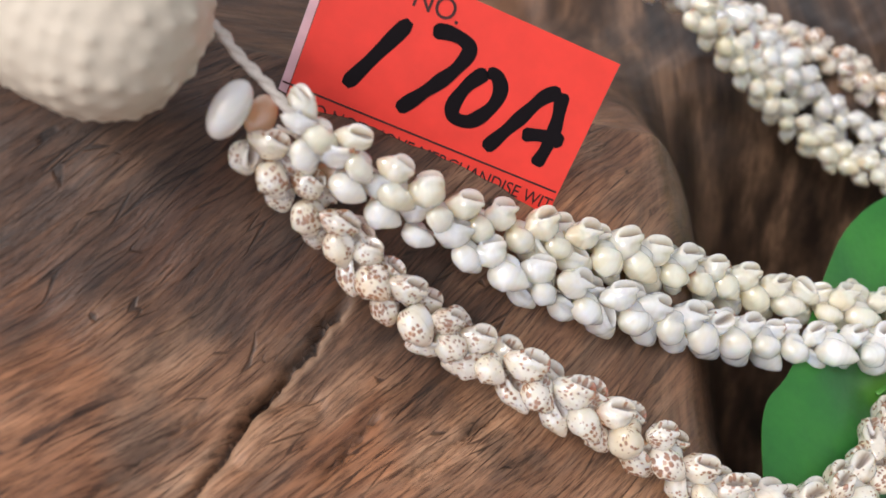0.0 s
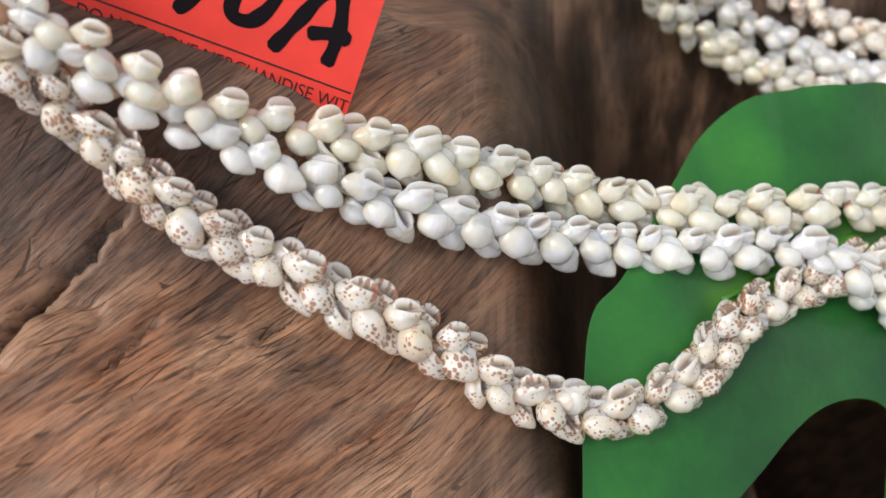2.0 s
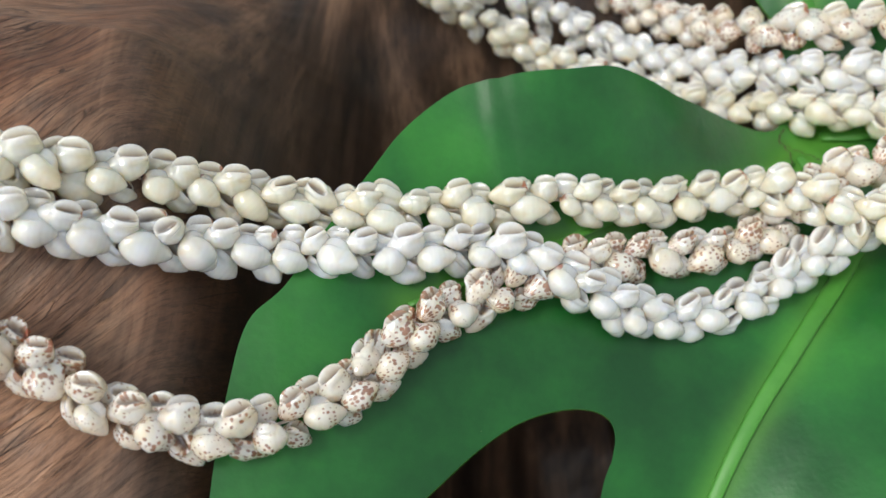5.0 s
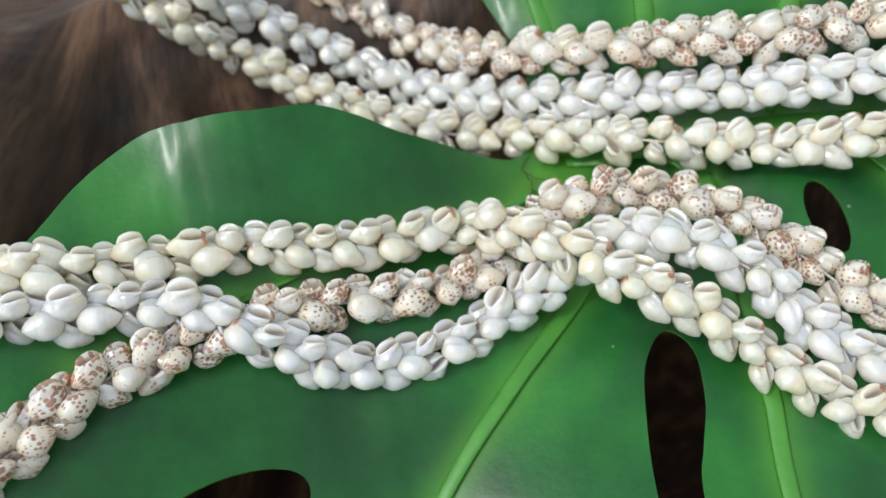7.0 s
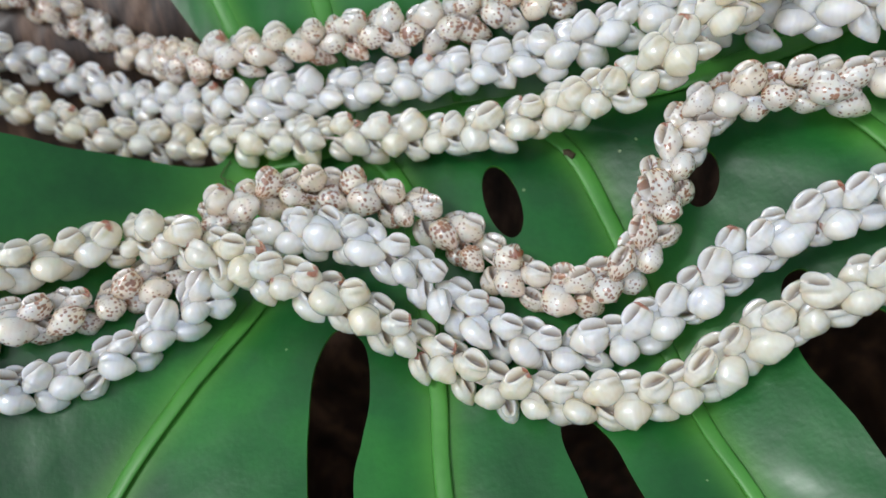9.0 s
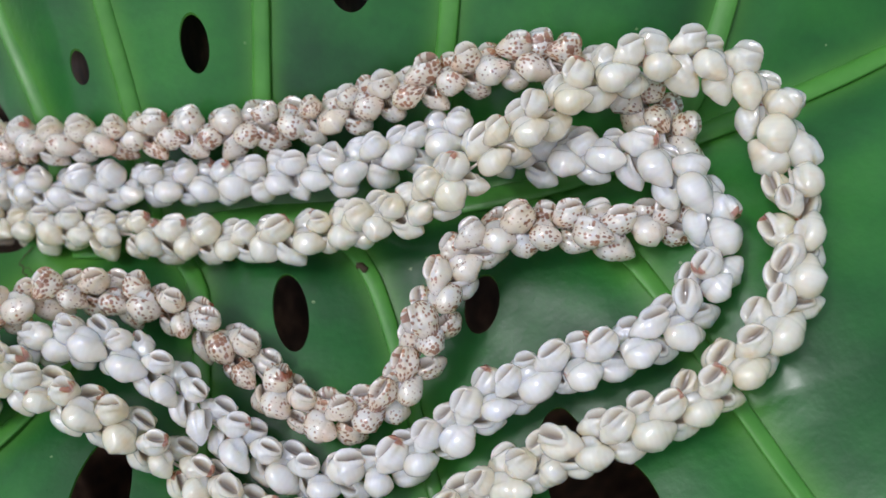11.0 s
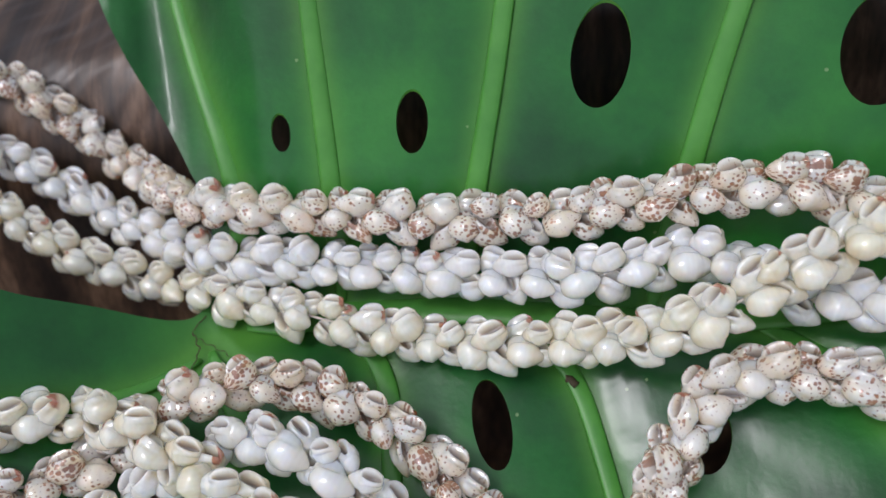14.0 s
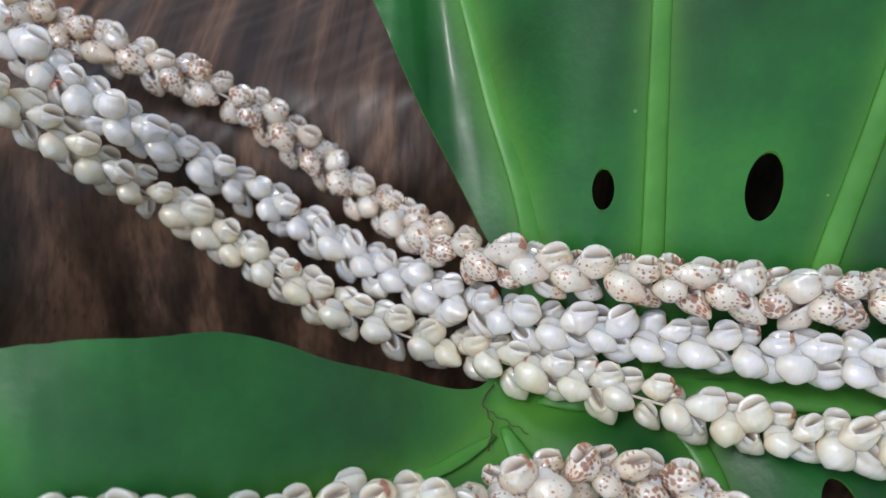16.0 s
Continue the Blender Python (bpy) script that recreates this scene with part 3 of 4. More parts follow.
def build_leaf():
    leaf = tagged(new("monstera_leaf"), "large glossy green split leaf with holes, lying on the wood", "leaf")
    step = 0.0010
    X, Y = np.meshgrid(np.arange(0.084, 0.497, step), np.arange(0.002, 0.308, step))
    outline = ring(np.array(OUTLINE + OUTLINE_FRONT) / 1000, 8)
    cuts = [oval(*(v / 1000 for v in h[:4]), h[4]) for h in HOLES]

    def field(x, y):
        d = signed(outline, x, y)
        for c in cuts:
            d = np.maximum(d, -signed(c, x, y))
        return d

    D = field(X, Y)
    keep = D < 0.5 * step
    h, w = X.shape
    full = keep[:-1, :-1] & keep[1:, :-1] & keep[:-1, 1:] & keep[1:, 1:]
    used = np.zeros_like(keep)
    for a, b in ((0, 0), (0, 1), (1, 0), (1, 1)):
        used[a:h - 1 + a, b:w - 1 + b] |= full
    count = np.zeros(X.shape, int)
    for a, b in ((0, 0), (0, 1), (1, 0), (1, 1)):
        count[a:h - 1 + a, b:w - 1 + b] += full
    rim = used & (count < 4)
    px, py = X.copy(), Y.copy()
    e = step * 0.25
    for _ in range(5):
        x, y = px[rim], py[rim]
        d = field(x, y)
        gx, gy = (field(x + e, y) - field(x - e, y)) / (2 * e), (field(x, y + e) - field(x, y - e)) / (2 * e)
        n = np.maximum(0.3, np.hypot(gx, gy) ** 2)
        px[rim], py[rim] = x - np.clip(d * gx / n, -step, step), y - np.clip(d * gy / n, -step, step)
    near = np.full(X.shape, 9.0)
    lines = []
    for name, pts, w0, w1 in VEINS:
        line = spline(np.array(pts) / 1000, 0.0025)
        lines.append(line)
        for q in line:
            near = np.minimum(near, np.hypot(px - q[0], py - q[1]))
    swell = np.sin(px * 260 + 3 * np.sin(py * 90)) * np.sin(py * 210 + 2 * np.sin(px * 110))
    Z = leafz(px, py) + 0.0024 * (1 - np.exp(-(near / 0.010) ** 2)) - 0.0010 + 0.00014 * swell + ripple(px, py)
    index = -np.ones(X.shape, int)
    index[used] = np.arange(used.sum())
    verts = np.stack([px[used], py[used], Z[used]], 1)
    ii, jj = np.nonzero(full)
    faces = np.stack([index[ii, jj], index[ii, jj + 1], index[ii + 1, jj + 1], index[ii + 1, jj]], 1)
    # underside, and a rim of its own round the edge and the holes
    sides = np.stack([faces, np.roll(faces, -1, 1)], -1).reshape(-1, 2)
    key = np.sort(sides, 1) @ np.array((len(verts), 1))
    _, first, times = np.unique(key, return_index=True, return_counts=True)
    edge = sides[first[times == 1]]
    under = verts - (0, 0, 0.0007)
    n, m = len(verts), len(edge)
    rim_verts = np.vstack([verts[edge[:, 0]], verts[edge[:, 1]], under[edge[:, 1]], under[edge[:, 0]]])
    k = 2 * n + np.arange(m)
    every = faces.tolist() + (faces[:, ::-1] + n).tolist() + np.stack([k + m, k, k + 3 * m, k + 2 * m], 1).tolist()
    me = pydata("blade", np.vstack([verts, under, rim_verts]), every)
    glow = 0.9 * np.exp(-(near[used] / 0.0042) ** 2) + 0.8 * np.exp(-(np.hypot(verts[:, 0] - 0.233, verts[:, 1] - 0.178) / 0.013) ** 2)
    me.attributes.new("pale", "FLOAT", "POINT").data.foreach_set("value", np.r_[np.clip(glow, 0, 1), np.clip(glow, 0, 1), np.full(4 * m, 0.9)])
    part("blade", me, M_LEAF, leaf)
    for (name, pts, w0, w1), line in zip(VEINS, lines):
        z = leafz(line[:, 0], line[:, 1]) + ripple(line[:, 0], line[:, 1])
        width = np.linspace(w0, w1, len(line)) / 1000 * np.clip(0.35 + np.arange(len(line)) / 5, 0, 1)
        part(name, tube(name, np.c_[line, z - 0.0003], width, 12, 0.30), M_VEIN, leaf, "pale green raised " + name)
    for pts, r in (([(228.5, 187), (226, 183), (227.5, 178), (226, 172)], 0.16), ([(227, 181), (232, 178), (235, 176)], 0.1), ([(311, 159.5), (313.5, 158)], 0.9)):
        line = spline(np.array(pts) / 1000, 0.0008)
        line = line + 0.0003 * np.sin(np.arange(len(line)) * 1.7)[:, None]
        part("tear", tube("tear", np.c_[line, leafz(line[:, 0], line[:, 1]) + ripple(line[:, 0], line[:, 1]) + 0.0007], r / 1000, 6, 0.6), M_SCAR, leaf, "dry brown tear")
    return leaf


CRACKS = [((-0.0300, 0.078), (0.0005, 0.1266), 0.0007, 0.0034), ((-0.0095, 0.1134), (0.0122, 0.1380), 0.0007, 0.0034), ((0.0046, 0.1052), (0.0159, 0.1183), 0.0007, 0.002), ((0.0182, 0.1059), (0.0376, 0.1206), 0.0006, 0.0016),
          ((0.030, 0.085), (0.062, 0.108), 0.0006, 0.0014), ((-0.03, 0.10), (-0.012, 0.118), 0.0006, 0.0013)]

# ---- shells ----
PROFILE = [(0.0, 0.22), (0.02, 0.40), (0.055, 0.55), (0.10, 0.67), (0.155, 0.78), (0.215, 0.87), (0.28, 0.94), (0.35, 0.985), (0.42, 1.0), (0.49, 0.985), (0.55, 0.95), (0.605, 0.895), (0.65, 0.825),
           (0.68, 0.765), (0.70, 0.75), (0.735, 0.715), (0.78, 0.645), (0.815, 0.57), (0.83, 0.55), (0.865, 0.485), (0.90, 0.39), (0.915, 0.365), (0.95, 0.25), (0.98, 0.13)]


def shell_mesh(name, seed, length=0.0080, width=0.00294):
    """A small sea snail shell along z: barrel body whorl, stepped spire towards +z, thick-lipped narrow mouth along +x."""
    r = random.Random(seed)
    cols = 38
    fat, tip, lump = r.uniform(0.93, 1.07), r.uniform(0.80, 1.12), r.uniform(0, 6)
    gape, slant, lip, keel = r.uniform(0.19, 0.32), r.uniform(0.05, 0.38), r.uniform(0.10, 0.20), r.uniform(0.0, 0.09)
    verts, faces, mouth_shade = [], [], []
    for v, rad in PROFILE:
        body = 1 - float(sm(0.56, 0.68, v))
        span = math.sqrt(max(0.0, 1 - ((v - 0.30) / 0.30) ** 2))
        ends = math.sqrt(max(0.0, 1 - ((v - 0.30) / 0.37) ** 2))
        for k in range(cols):
            u = 2 * math.pi * k / cols
            a = u - 0.60 * math.sin(u)
            d = (a + math.pi) % (2 * math.pi) - math.pi
            q = rad * (1 + 0.045 * math.sin(2 * a + lump) + 0.04 * math.sin(3 * a + 5 * v + seed) + 0.022 * math.sin(5 * a - 9 * v + lump))
            # shoulder of the last whorl, strongest away from the mouth
            q += keel * math.exp(-((v - 0.53 - 0.02 * math.cos(a)) / 0.06) ** 2) * (1 - math.cos(d)) / 2
            # flattened mouth side
            level = (0.90 + 0.10 * ends) / math.cos(min(0.75, abs(d)))
            q += (level - q) * body * ends * (1 - float(sm(0.55, 0.95, abs(d))))
            at = d - slant * (v - 0.30) * 2.2
            half = gape * span + 0.02
            # the thick outer lip, and a lower fold on the inner side
            if ends > 0:
                q += lip * ends * math.exp(-((at - half - 0.15) / 0.15) ** 2)
                q += 0.7 * lip * ends * math.exp(-((at + half + 0.14) / 0.14) ** 2)
                q -= 0.20 * ends * (math.exp(-((at - half - 0.55) / 0.20) ** 2) + 0.8 * math.exp(-((at + half + 0.52) / 0.20) ** 2))
            # mask for the painted shade, strongest where the slit is lowest
            mouth_shade.append(span ** 0.5 * (1 - float(sm(half * 0.75, half * 1.1 + 0.04, abs(at)))))
            if span > 0:
                q -= 0.55 * span * (1 - float(sm(half * 0.75, half * 1.1 + 0.04, abs(at))))
            z = (v - 0.44) * length * (1 + (tip - 1) * (v > 0.6) * (v - 0.6) / 0.4) + 0.02 * length * math.sin(a) * (v > 0.6) + 0.05 * length * math.cos(d) * (v < 0.2) * (0.2 - v)
            verts.append((q * math.cos(a) * width * fat, 0.97 * q * math.sin(a) * width * fat, z))
    rows = len(PROFILE)
    for i in range(rows - 1):
        for k in range(cols):
            j = (k + 1) % cols
            faces.append((i * cols + k, i * cols + j, (i + 1) * cols + j, (i + 1) * cols + k))
    faces.append(tuple(range(cols))[::-1])
    faces.append(tuple((rows - 1) * cols + k for k in range(cols)))
    me = pydata(name, verts, faces)
    me.attributes.new("mouth", "FLOAT", "POINT").data.foreach_set("value", mouth_shade)
    return me


VARIANTS = {}
for kind, material in (("white", M_WHITE), ("cream", M_CREAM), ("speckled", M_SPOT)):
    VARIANTS[kind] = []
    for k in range(12):
        me = shell_mesh("shell", 11 * k + len(kind))
        me.materials.append(material)
        VARIANTS[kind].append(me)

# the mouths were strung to open upwards and a little outwards
ABOVE, OUTWARD = Vector((0.11, 0.81, 0.575)).normalized(), Vector((0.02, -0.58, 0.815)).normalized()
# rows round the cord: share sideways, share outwards, stagger along the cord, way of the spire, lean of the spire sideways, mouth sideways, mouth outwards
ROWS = [(0.80, 0.62, 0.0, -1, -0.38, 0.76, 0.68), (-0.52, 0.82, 0.5, 1, 0.22, 0.75, -0.55),
        (0.78, -0.55, 0.5, -1, -0.22, 0.75, 0.65), (-1.10, -0.25, 0.03, 1, 0.48, 0.5, 0.5)]
LABELS = {"white": "strand of small glossy white shells", "cream": "strand of small cream coloured shells", "speckled": "strand of small shells with reddish brown speckles"}


def strand(lei, kind, points, first=1.0, pitch=0.0099, spread=0.0029):
    """A cord with shells in staggered rows round it; first is the size of the shells at its start."""
    line = spline(np.array(points) / 1000, 0.0005)
    # where it lies on the leaf it rests on the blade
    ring_ = ring(np.array(OUTLINE + OUTLINE_FRONT) / 1000, 4)
    over = signed(ring_, line[:, 0], line[:, 1]) < 0
    lift = np.where(over, np.clip(leafz(line[:, 0], line[:, 1]) + 0.0048 - line[:, 2], 0, 0.007), 0)
    lift = np.convolve(np.pad(lift, 20, mode="edge"), np.ones(41) / 41, mode="valid")
    line = line + lift[:, None] * np.array((0, -0.55, 0.85))
    cord = part("strand", tube("strand", line[::6], 0.0003, 8), M_THREAD, lei, LABELS[kind])
    total = 0.0005 * (len(line) - 1)
    tangent = np.gradient(line, axis=0)
    stations = [0.0]
    while stations[-1] < total:
        stations.append(stations[-1] + pitch * (first + (1 - first) * float(sm(0, 0.075, stations[-1]))))
    for row, (sideways, outward, shift, way, tilt, face_side, face_out) in enumerate(ROWS):
        for base in stations:
            if row > 1 and first < 0.85 and base < 0.05:
                continue
            size = first + (1 - first) * float(sm(0, 0.075, base))
            s = base + pitch * size * (0.3 + shift + rng.gauss(0, 0.06))
            if s > total - 0.002:
                break
            i = min(len(line) - 1, int(s / 0.0005))
            t = Vector(tangent[i]).normalized()
            if t.x < 0:
                t = -t
            front = (OUTWARD - t * OUTWARD.dot(t)).normalized()
            side = front.cross(t)
            if side.dot(ABOVE) < 0:
                side = -side
            a = rng.gauss(0, 0.13) + 0.15 * math.sin(s / 0.03 + row)
            out = side * (sideways * math.cos(a) - outward * math.sin(a)) + front * (outward * math.cos(a) + sideways * math.sin(a))
            lean = rng.gauss(tilt, 0.20)
            turn = rng.gauss(0, 0.22)
            head = t * way * (-1 if rng.random() < 0.07 else 1)
            axis = (head * math.cos(lean) + side * math.copysign(math.sin(lean), lean * sideways) + front * turn).normalized()
            want = side * face_side + front * (face_out + rng.gauss(0, 0.22)) + t * rng.gauss(0, 0.2)
            x = (want - axis * want.dot(axis)).normalized()
            y = axis.cross(x)
            k = size * min(1.2, max(0.80, rng.gauss(1.0, 0.09)))
            m = Matrix((x, y, axis)).transposed().to_4x4() @ Matrix.Diagonal((k, k, k * rng.gauss(1, 0.05), 1))
            m.translation = Vector(line[i]) + out * spread * size * rng.gauss(1, 0.08)
            shell = new("shell", rng.choice(VARIANTS[kind]))
            shell.parent, shell.matrix_basis = cord, m
    return cord


SPECKLED = [(1.9, 148.4, 124.7), (6.6, 145.7, 116.8), (11.5, 142, 107.7), (17.7, 136.2, 101.1), (24.5, 130.9, 94.5), (32.9, 127.8, 86.9), (40.8, 123.1, 83.4), (51, 118.2, 76.8),
            (66.4, 111.9, 66.8), (78.4, 104, 58.1), (97.6, 101.7, 48.6), (115, 110.1, 39.8), (127.7, 124.2, 33.2), (138.3, 131.7, 29.9), (153.2, 137.6, 25.5), (169.7, 142.6, 21.4),
            (185.7, 144.6, 15.6), (205.1, 147.6, 10.3), (215.4, 152.5, 9), (226.3, 160.1, 11.8), (239.9, 161.8, 13.6), (256, 161.2, 9.1), (272.3, 151.3, 7.5), (281.8, 142.9, 3.5)]
SPECKLED_BACK = [(281.8, 142.9, 3.5), (290.6, 130.4, 2.5), (301.5, 122.4, 2.7), (316.6, 123.9, 5.7), (325.7, 133.7, 12), (331, 142.4, 14.2), (342.6, 148.9, 18.1), (360, 145.8, 19.3),
                 (371.7, 142.6, 18.8), (382.3, 144.1, 20.4), (385.2, 156.8, 26.3), (375.6, 169.9, 32.1), (360, 178.3, 36.3), (343.6, 182.4, 32.5), (328, 185.1, 28.3), (314.2, 187.2, 23.9),
                 (300.5, 189.7, 23), (287, 192.3, 21.8), (270.6, 196.1, 21.7), (253.4, 201.9, 18.6), (240.5, 206.1, 16.5), (230.3, 210.3, 14.3), (217.4, 222, 7.6), (205.8, 234.9, 2.5),
                 (196, 244.6, 2.5), (181.7, 255.2, 11.7), (165.8, 261.5, 22.2), (135.6, 271.8, 33.2), (96.3, 285.2, 47.5)]
WHITE = [(6.5, 149.4, 126.5), (10.2, 148.8, 122.6), (15.7, 146.2, 116.6), (21.4, 144.7, 109.9), (32, 141.5, 99.7), (42.8, 139.4, 92.1), (53, 137.7, 84.3), (65.9, 137.1, 75.8),
         (86.7, 137.8, 61), (100.5, 139.4, 51.4), (121.4, 140, 42.8), (145.9, 140.7, 36), (154.6, 138.6, 32.5), (162, 134.4, 29.9), (168.5, 131.5, 25.2), (174.8, 129.6, 19.7),
         (185.3, 131.4, 9.3), (202.4, 136.3, 4.7), (215.6, 141.6, 4.5), (228.6, 145.7, 9.1), (242.5, 150.7, 12.1), (256.9, 144.8, 14.2), (268.8, 135.4, 11.8), (277.9, 124.7, 4)]
WHITE_BACK = [(277.9, 124.7, 4), (290.3, 115.3, -1.2), (305.5, 110.4, -1.6), (321.2, 112.4, 2.1), (334.4, 115.7, 9.2), (347.2, 118.2, 13.9), (359.4, 117.4, 17.1), (374.5, 120.8, 18.1),
              (385.4, 132.6, 22), (383, 144.6, 26.9), (373.2, 154.4, 28.9), (357.7, 161.5, 23.6), (343.2, 172.3, 23.4), (331.8, 173.7, 22.6), (319.1, 173.7, 20.8), (303.2, 177.7, 16.9),
              (286, 182.5, 14.6), (269.8, 187.8, 12.4), (254.6, 192.3, 11), (238.3, 197.5, 8.2), (222.8, 206.1, 4.1), (213.2, 213.3, 0.7), (203.3, 220.4, -1), (195.3, 226.3, -0.7),
              (190.5, 229.6, -0.2), (173.2, 240.5, 5.5), (158.8, 245.3, 16.5), (144, 247.8, 33), (116.4, 266.9, 49.5), (80.5, 291.7, 71)]
CREAM = [(7.6, 151, 127), (12.1, 150.6, 124.6), (18.6, 147.4, 118.7), (24.7, 145.4, 111.8), (32, 145.1, 105.1), (41.2, 146.9, 96.2), (59.2, 146.3, 86.4), (73.8, 147.6, 75.1),
         (89.3, 150.5, 62.4), (106.4, 150, 51.2), (127, 149.6, 42.7), (151.8, 151.9, 35.7), (165.1, 153.4, 31.9), (177.6, 154, 26.4), (191.4, 156.5, 19.9), (202.8, 158.9, 16),
         (215.7, 156.1, 17.1), (226.8, 150, 16.4), (241.9, 138.4, 14.1), (255.7, 129.7, 9.4), (267.1, 120.1, 1.6)]
CREAM_BACK = [(267.1, 120.1, 1.6), (281.3, 107.5, -2.9), (298.9, 99.9, -3.5), (315.1, 96.8, -0.5), (330.1, 100.8, 0.8), (344.7, 103, 8.3), (358.7, 102.5, 14.4), (377.3, 106.6, 17.7),
              (393.1, 117, 24.1), (400, 136.2, 31.1), (398.9, 153.9, 37.7), (388.7, 164.3, 42), (371.9, 165.3, 41.3), (362.9, 163.6, 39.1), (350.8, 160.7, 34.5), (340.9, 158, 30.3),
              (331.4, 157.8, 24.3), (320.5, 160.1, 17.1), (307.3, 163.6, 12.2), (293.3, 166.3, 10.1), (277, 171.5, 8), (264.1, 175.8, 8.2), (251.4, 181.8, 6.7), (236.9, 189.2, 2.9),
              (220.5, 197.8, -2), (209.9, 202.1, -2.6), (192.4, 211, -0.6), (180.9, 218.7, 1.2), (172.1, 225.3, 1.5), (166.5, 229.7, 2.1), (157.2, 234.6, 7.7), (146.1, 238.2, 17.6),
              (130.5, 242.8, 36.2), (110.2, 248.8, 60.4)]


def build_lei():
    lei = tagged(new("shell_lei"), "three strand lei of tiny white, cream and speckled shells", "necklace")
    for kind, front, back in (("speckled", SPECKLED, SPECKLED_BACK), ("white", WHITE, WHITE_BACK), ("cream", CREAM, CREAM_BACK)):
        strand(lei, kind, front + back[1:], 0.86 if kind == "speckled" else 0.84)
    return lei


# ---- price tag ----
def build_tag():
    tag = tagged(new("price_tag"), "bright red card price tag with black marker writing", "tag")
    r, up = Vector((0.871, -0.256, -0.419)).normalized(), Vector((0.479, 0.510, 0.714))
    up = (up - r * up.dot(r)).normalized()
    out = r.cross(up)
    tag.matrix_basis = Matrix((r, up, out)).transposed().to_4x4()
    tag.matrix_basis.translation = Vector((0.0534, 0.1552, 0.0912))
    bm = bmesh.new()
    bmesh.ops.create_cube(bm, size=1)
    bmesh.ops.scale(bm, vec=(0.0560, 0.0398, 0.0004), verts=bm.verts)
    bmesh.ops.translate(bm, vec=(-0.0280, 0.0093, -0.0002), verts=bm.verts)
    part("card", bm, M_TAG, tag)
    bm = bmesh.new()
    bmesh.ops.create_cube(bm, size=1)
    bmesh.ops.scale(bm, vec=(0.0016, 0.0398, 0.0004), verts=bm.verts)
    bmesh.ops.translate(bm, vec=(-0.0570, 0.0093, -0.0006), verts=bm.verts)
    part("card_edge", bm, M_EDGE, tag, "pale pink backing card edge")

    def words(name, text, size, x, y, material, width):
        cu = bpy.data.curves.new(name, "FONT")
        cu.body, cu.size, cu.extrude = text, size, 0.00005
        ob = new("lettering", cu)
        me = bpy.data.meshes.new_from_object(ob)
        bpy.data.objects.remove(ob)
        me.materials.append(material)
        w = part(name, me, None, tag)
        span = max(q.co.x for q in me.vertices) - min(q.co.x for q in me.vertices)
        w.matrix_basis = pose(x, y, 0.0001) @ Matrix.Diagonal((width / span, 1, 1, 1))

    words("print", "DO NOT MOVE MERCHANDISE WIT", 0.0036, -0.0530, -0.0021, M_PRINT, 0.0525)
    words("print", "FINAL", 0.0036, -0.0320, -0.0052, M_PRINT, 0.0085)
    words("print", "NO.", 0.0056, -0.0408, 0.0238, M_PRINT, 0.0090)
    bm = bmesh.new()
    bmesh.ops.create_cube(bm, size=1)
    bmesh.ops.scale(bm, vec=(0.057, 0.00035, 0.0001), verts=bm.verts)
    bmesh.ops.translate(bm, vec=(-0.0290, 0.0019, 0.0001), verts=bm.verts)
    part("rule", bm, M_PRINT, tag)
    strokes = {
        "digit_one": [[(-39.6, 21.1), (-46.6, 5.6)]],
        "digit_seven": [[(-35.1, 21.1), (-32.4, 21.9), (-29.0, 21.7), (-27.4, 20.2), (-28.6, 16.1), (-32.2, 10.3), (-35.8, 5.1)]],
        "digit_zero": [[(-22.8, 18.2), (-25.2, 14.5), (-26.3, 10.0), (-25.1, 7.9), (-21.9, 8.5), (-19.4, 12.2), (-19.0, 15.8), (-20.7, 18.1), (-22.8, 18.2)]],
        "letter_a": [[(-17.3, 4.5), (-13.7, 11.9), (-10.9, 17.8), (-8.2, 20.2)], [(-7.8, 20.1), (-6.4, 14.2), (-6.2, 9.4), (-6.7, 5.3)], [(-11.7, 9.9), (-7.8, 11.2), (-3.6, 11.5)]],
    }
    for name, lines in strokes.items():
        verts, faces = [], []
        for n, pts in enumerate(lines):
            line = spline(np.array(pts) / 1000, 0.0004) if len(pts) > 2 else np.linspace(*np.array(pts) / 1000, 24)
            tan = np.gradient(line, axis=0)
            tan /= np.linalg.norm(tan, axis=1)[:, None]
            base = len(verts)
            for i, (p, t) in enumerate(zip(line, tan)):
                half = 0.00135 * (1 + 0.10 * math.sin(i * 0.35 + n))
                end = min(i, len(line) - 1 - i) * 0.0004
                half *= min(1.0, 0.55 + end / 0.0015)
                q = np.array((-t[1], t[0])) * half
                z = 0.00012 + 0.00003 * n
                verts += [(p[0] + q[0], p[1] + q[1], z), (p[0] - q[0], p[1] - q[1], z)]
            faces += [(base + 2 * i, base + 2 * i + 1, base + 2 * i + 3, base + 2 * i + 2) for i in range(len(line) - 1)]
        me = pydata(name, verts, faces)
        part(name, me, M_INK, tag, "black marker stroke")
    return tag


# ---- clasp end: urchin shell, beads, thread ----
def pebble(axes, centre, rows=20, cols=28, dent=0.0):
    """A rounded bead from three half axes."""
    verts, faces = [], []
    for i in range(rows + 1):
        th = math.pi * i / rows
        for k in range(cols):
            ph = 2 * math.pi * k / cols
            u = (math.sin(th) * math.cos(ph), math.sin(th) * math.sin(ph), math.cos(th))
            swell = 1 + dent * math.sin(2 * ph + 3 * th)
            verts.append(centre + swell * (u[0] * axes[0] + u[1] * axes[1] + u[2] * axes[2]))
    for i in range(rows):
        for k in range(cols):
            j = (k + 1) % cols
            faces.append((i * cols + k, (i + 1) * cols + k, (i + 1) * cols + j, i * cols + j))
    return verts, faces


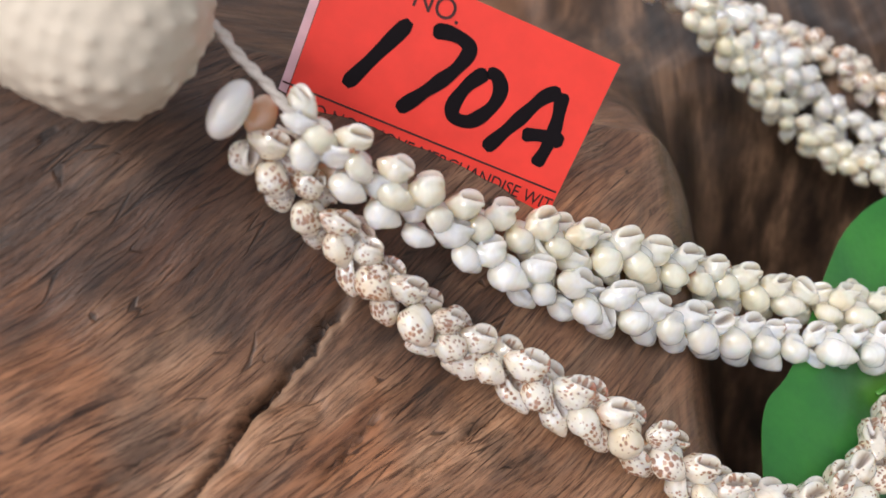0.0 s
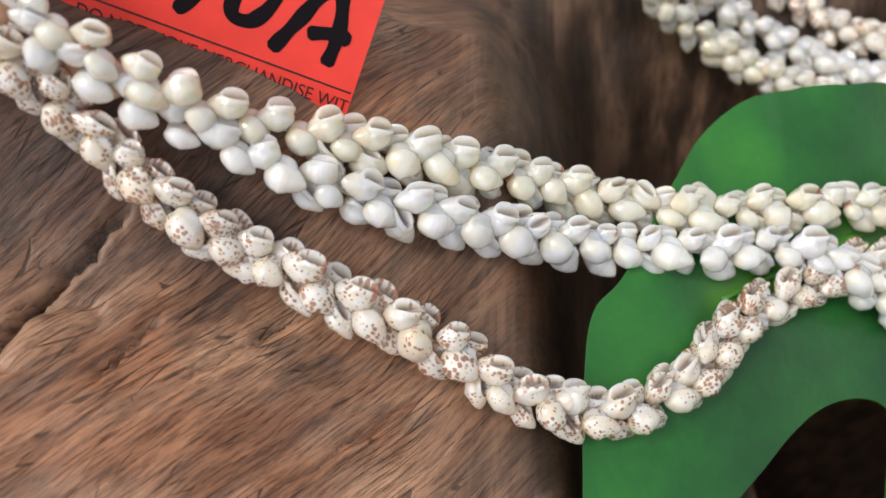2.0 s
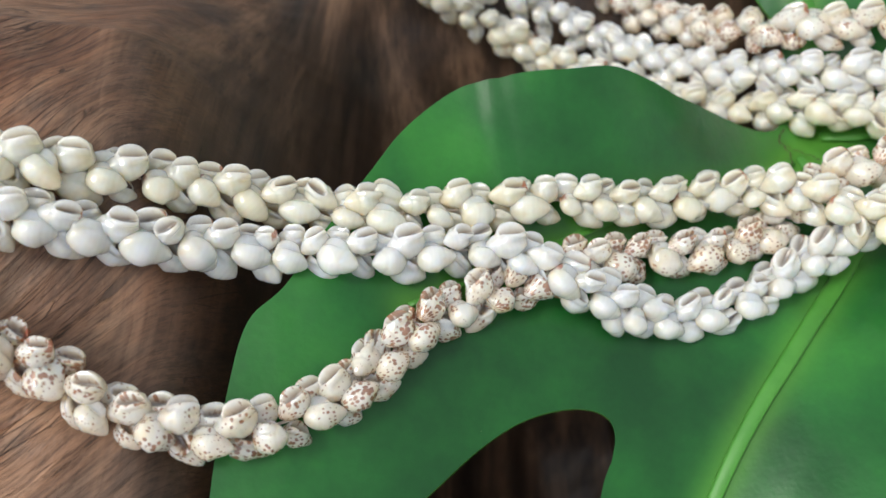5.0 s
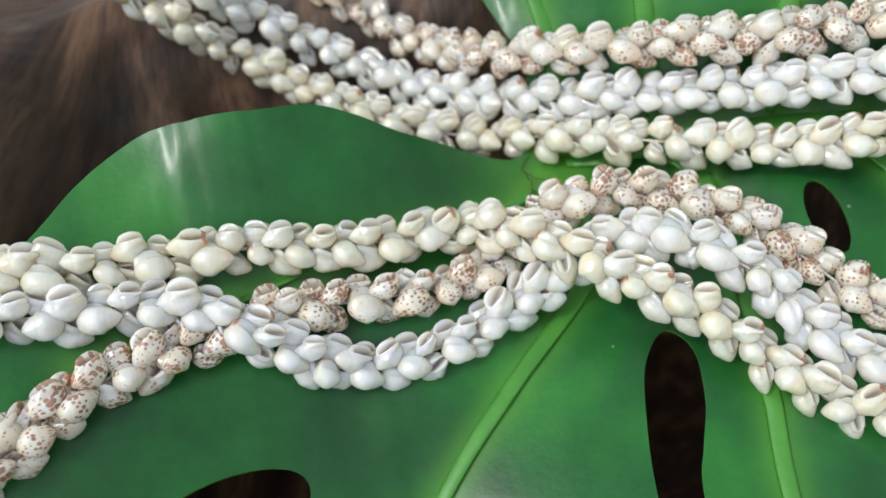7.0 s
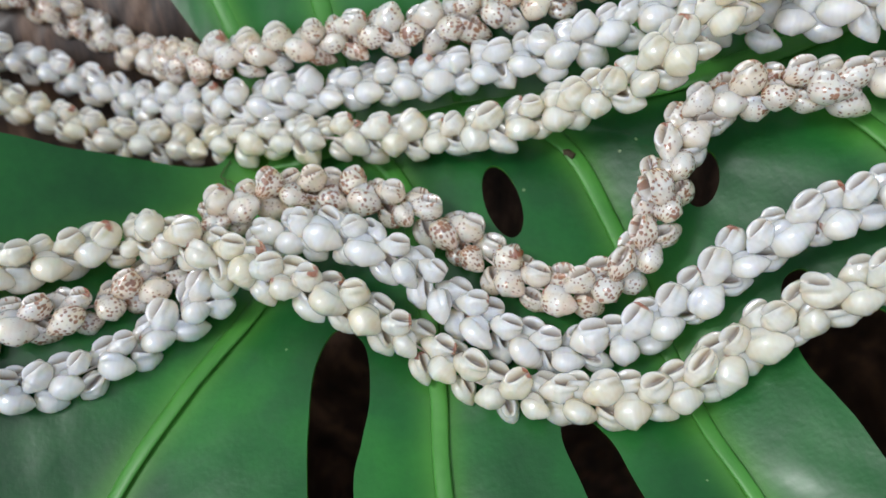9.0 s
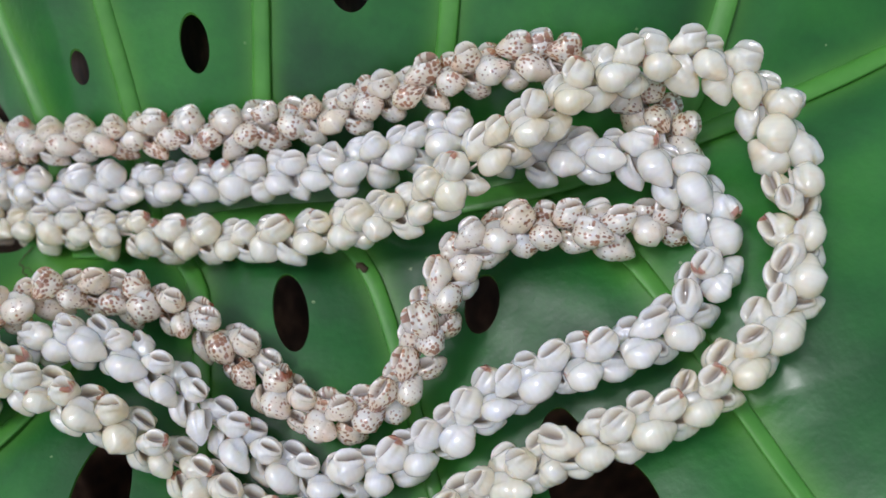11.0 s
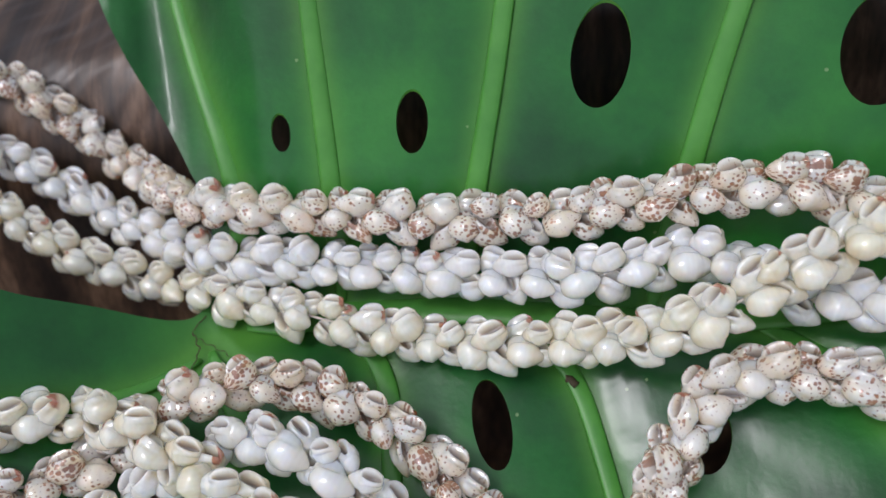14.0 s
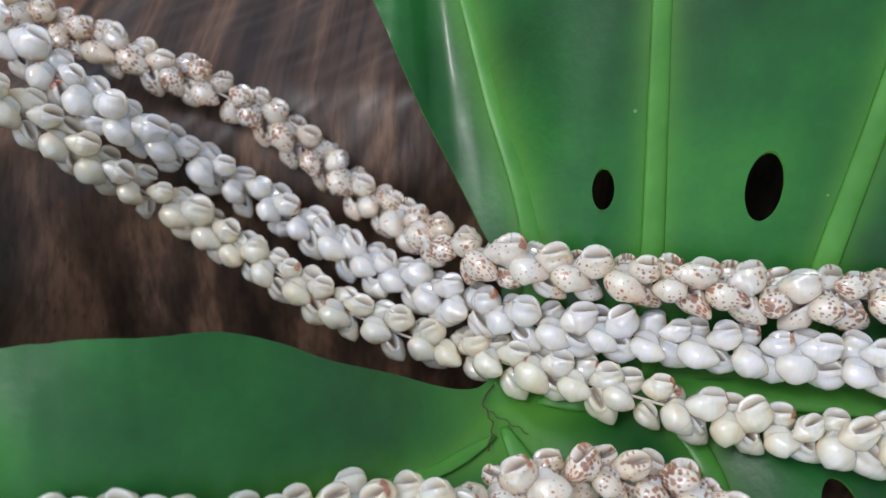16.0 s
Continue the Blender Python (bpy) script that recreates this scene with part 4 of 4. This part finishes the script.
def build_clasp(lei):
    right, up, near = np.array((0.994, -0.08, -0.079)), np.array((0.111, 0.811, 0.575)), np.array((0.018, -0.58, 0.815))
    e1, e2 = 0.82 * right - 0.57 * up, 0.57 * right + 0.82 * up
    centre = np.array((-0.0180, 0.1598, 0.1500)) - 0.0004 * right - 0.0012 * up
    verts, faces = pebble((0.0165 * e2, 0.0125 * near, 0.0205 * e1), centre, 110, 150)
    v = np.array(verts) - centre
    w = np.stack([v @ e2 / 0.0165, v @ near / 0.0125, v @ e1 / 0.0205], 1)
    blunt = np.sum(np.abs(w) ** 2.45, 1) ** (-1 / 2.45)
    v = v * blunt[:, None]
    verts = v + centre
    n = v / np.linalg.norm(v, axis=1)[:, None]
    knobs = []
    for row in range(1, 17):
        th = math.pi * (row + rng.uniform(-0.15, 0.15)) / 17
        count = max(4, int(34 * math.sin(th)))
        for k in range(count):
            ph = 2 * math.pi * (k + 0.5 * (row % 2) + rng.uniform(-0.22, 0.22)) / count
            knobs.append(((math.sin(th) * math.cos(ph) * e2 + math.sin(th) * math.sin(ph) * near + math.cos(th) * e1), rng.uniform(0.25, 1.0)))
    lift = np.zeros(len(n))
    for d, size in knobs:
        lift = np.maximum(lift, size * np.exp(-((np.linalg.norm(n - d, axis=1)) / (0.038 + 0.02 * size)) ** 2))
    verts = np.array(verts) + n * (0.00075 * lift)[:, None]
    part("urchin_shell", pydata("urchin_shell", verts, faces), M_URCHIN, lei, "knobbly cream sea urchin shell")
    a, b_ = np.array((-0.0022, 0.1448, 0.1303)), np.array((0.0035, 0.1518, 0.1340))
    along = (b_ - a) / np.linalg.norm(b_ - a)
    side = np.cross(along, near)
    verts, faces = pebble((0.0029 * side, 0.0027 * np.cross(side, along), 0.0052 * along), (a + b_) / 2)
    part("bead", pydata("bead", verts, faces), M_BEAD, lei, "smooth milky white shell bead")
    for p, r, turn in (((0.0148, 0.1483, 0.1147), 0.0058, -0.5), ((0.0038, 0.1521, 0.1263), 0.0036, 1.2)):
        ax = math.cos(turn) * right + math.sin(turn) * up
        ay = np.cross(near, ax)
        verts, faces = pebble((r * 0.72 * ay, r * 0.6 * near, r * ax), np.array(p), dent=0.03)
        part("bead", pydata("bead", verts, faces), M_PEACH, lei, "peach coloured shell bead")
    line = spline([(-0.006, 0.160, 0.144), (0.0002, 0.1576, 0.1408), (0.0028, 0.1552, 0.1368), (0.0068, 0.1520, 0.1322), (0.010, 0.149, 0.127)], 0.0006)
    for k in range(2):
        t = np.linspace(0, 9, len(line))
        wind = np.stack([np.cos(t * 3 + math.pi * k), np.sin(t * 3 + math.pi * k), 0 * t], 1) * 0.0004
        part("thread", tube("thread", line + wind, 0.0006, 8), M_THREAD, lei, "pinkish white twisted thread")


build_wood()
build_leaf()
lei = build_lei()
build_tag()
build_clasp(lei)
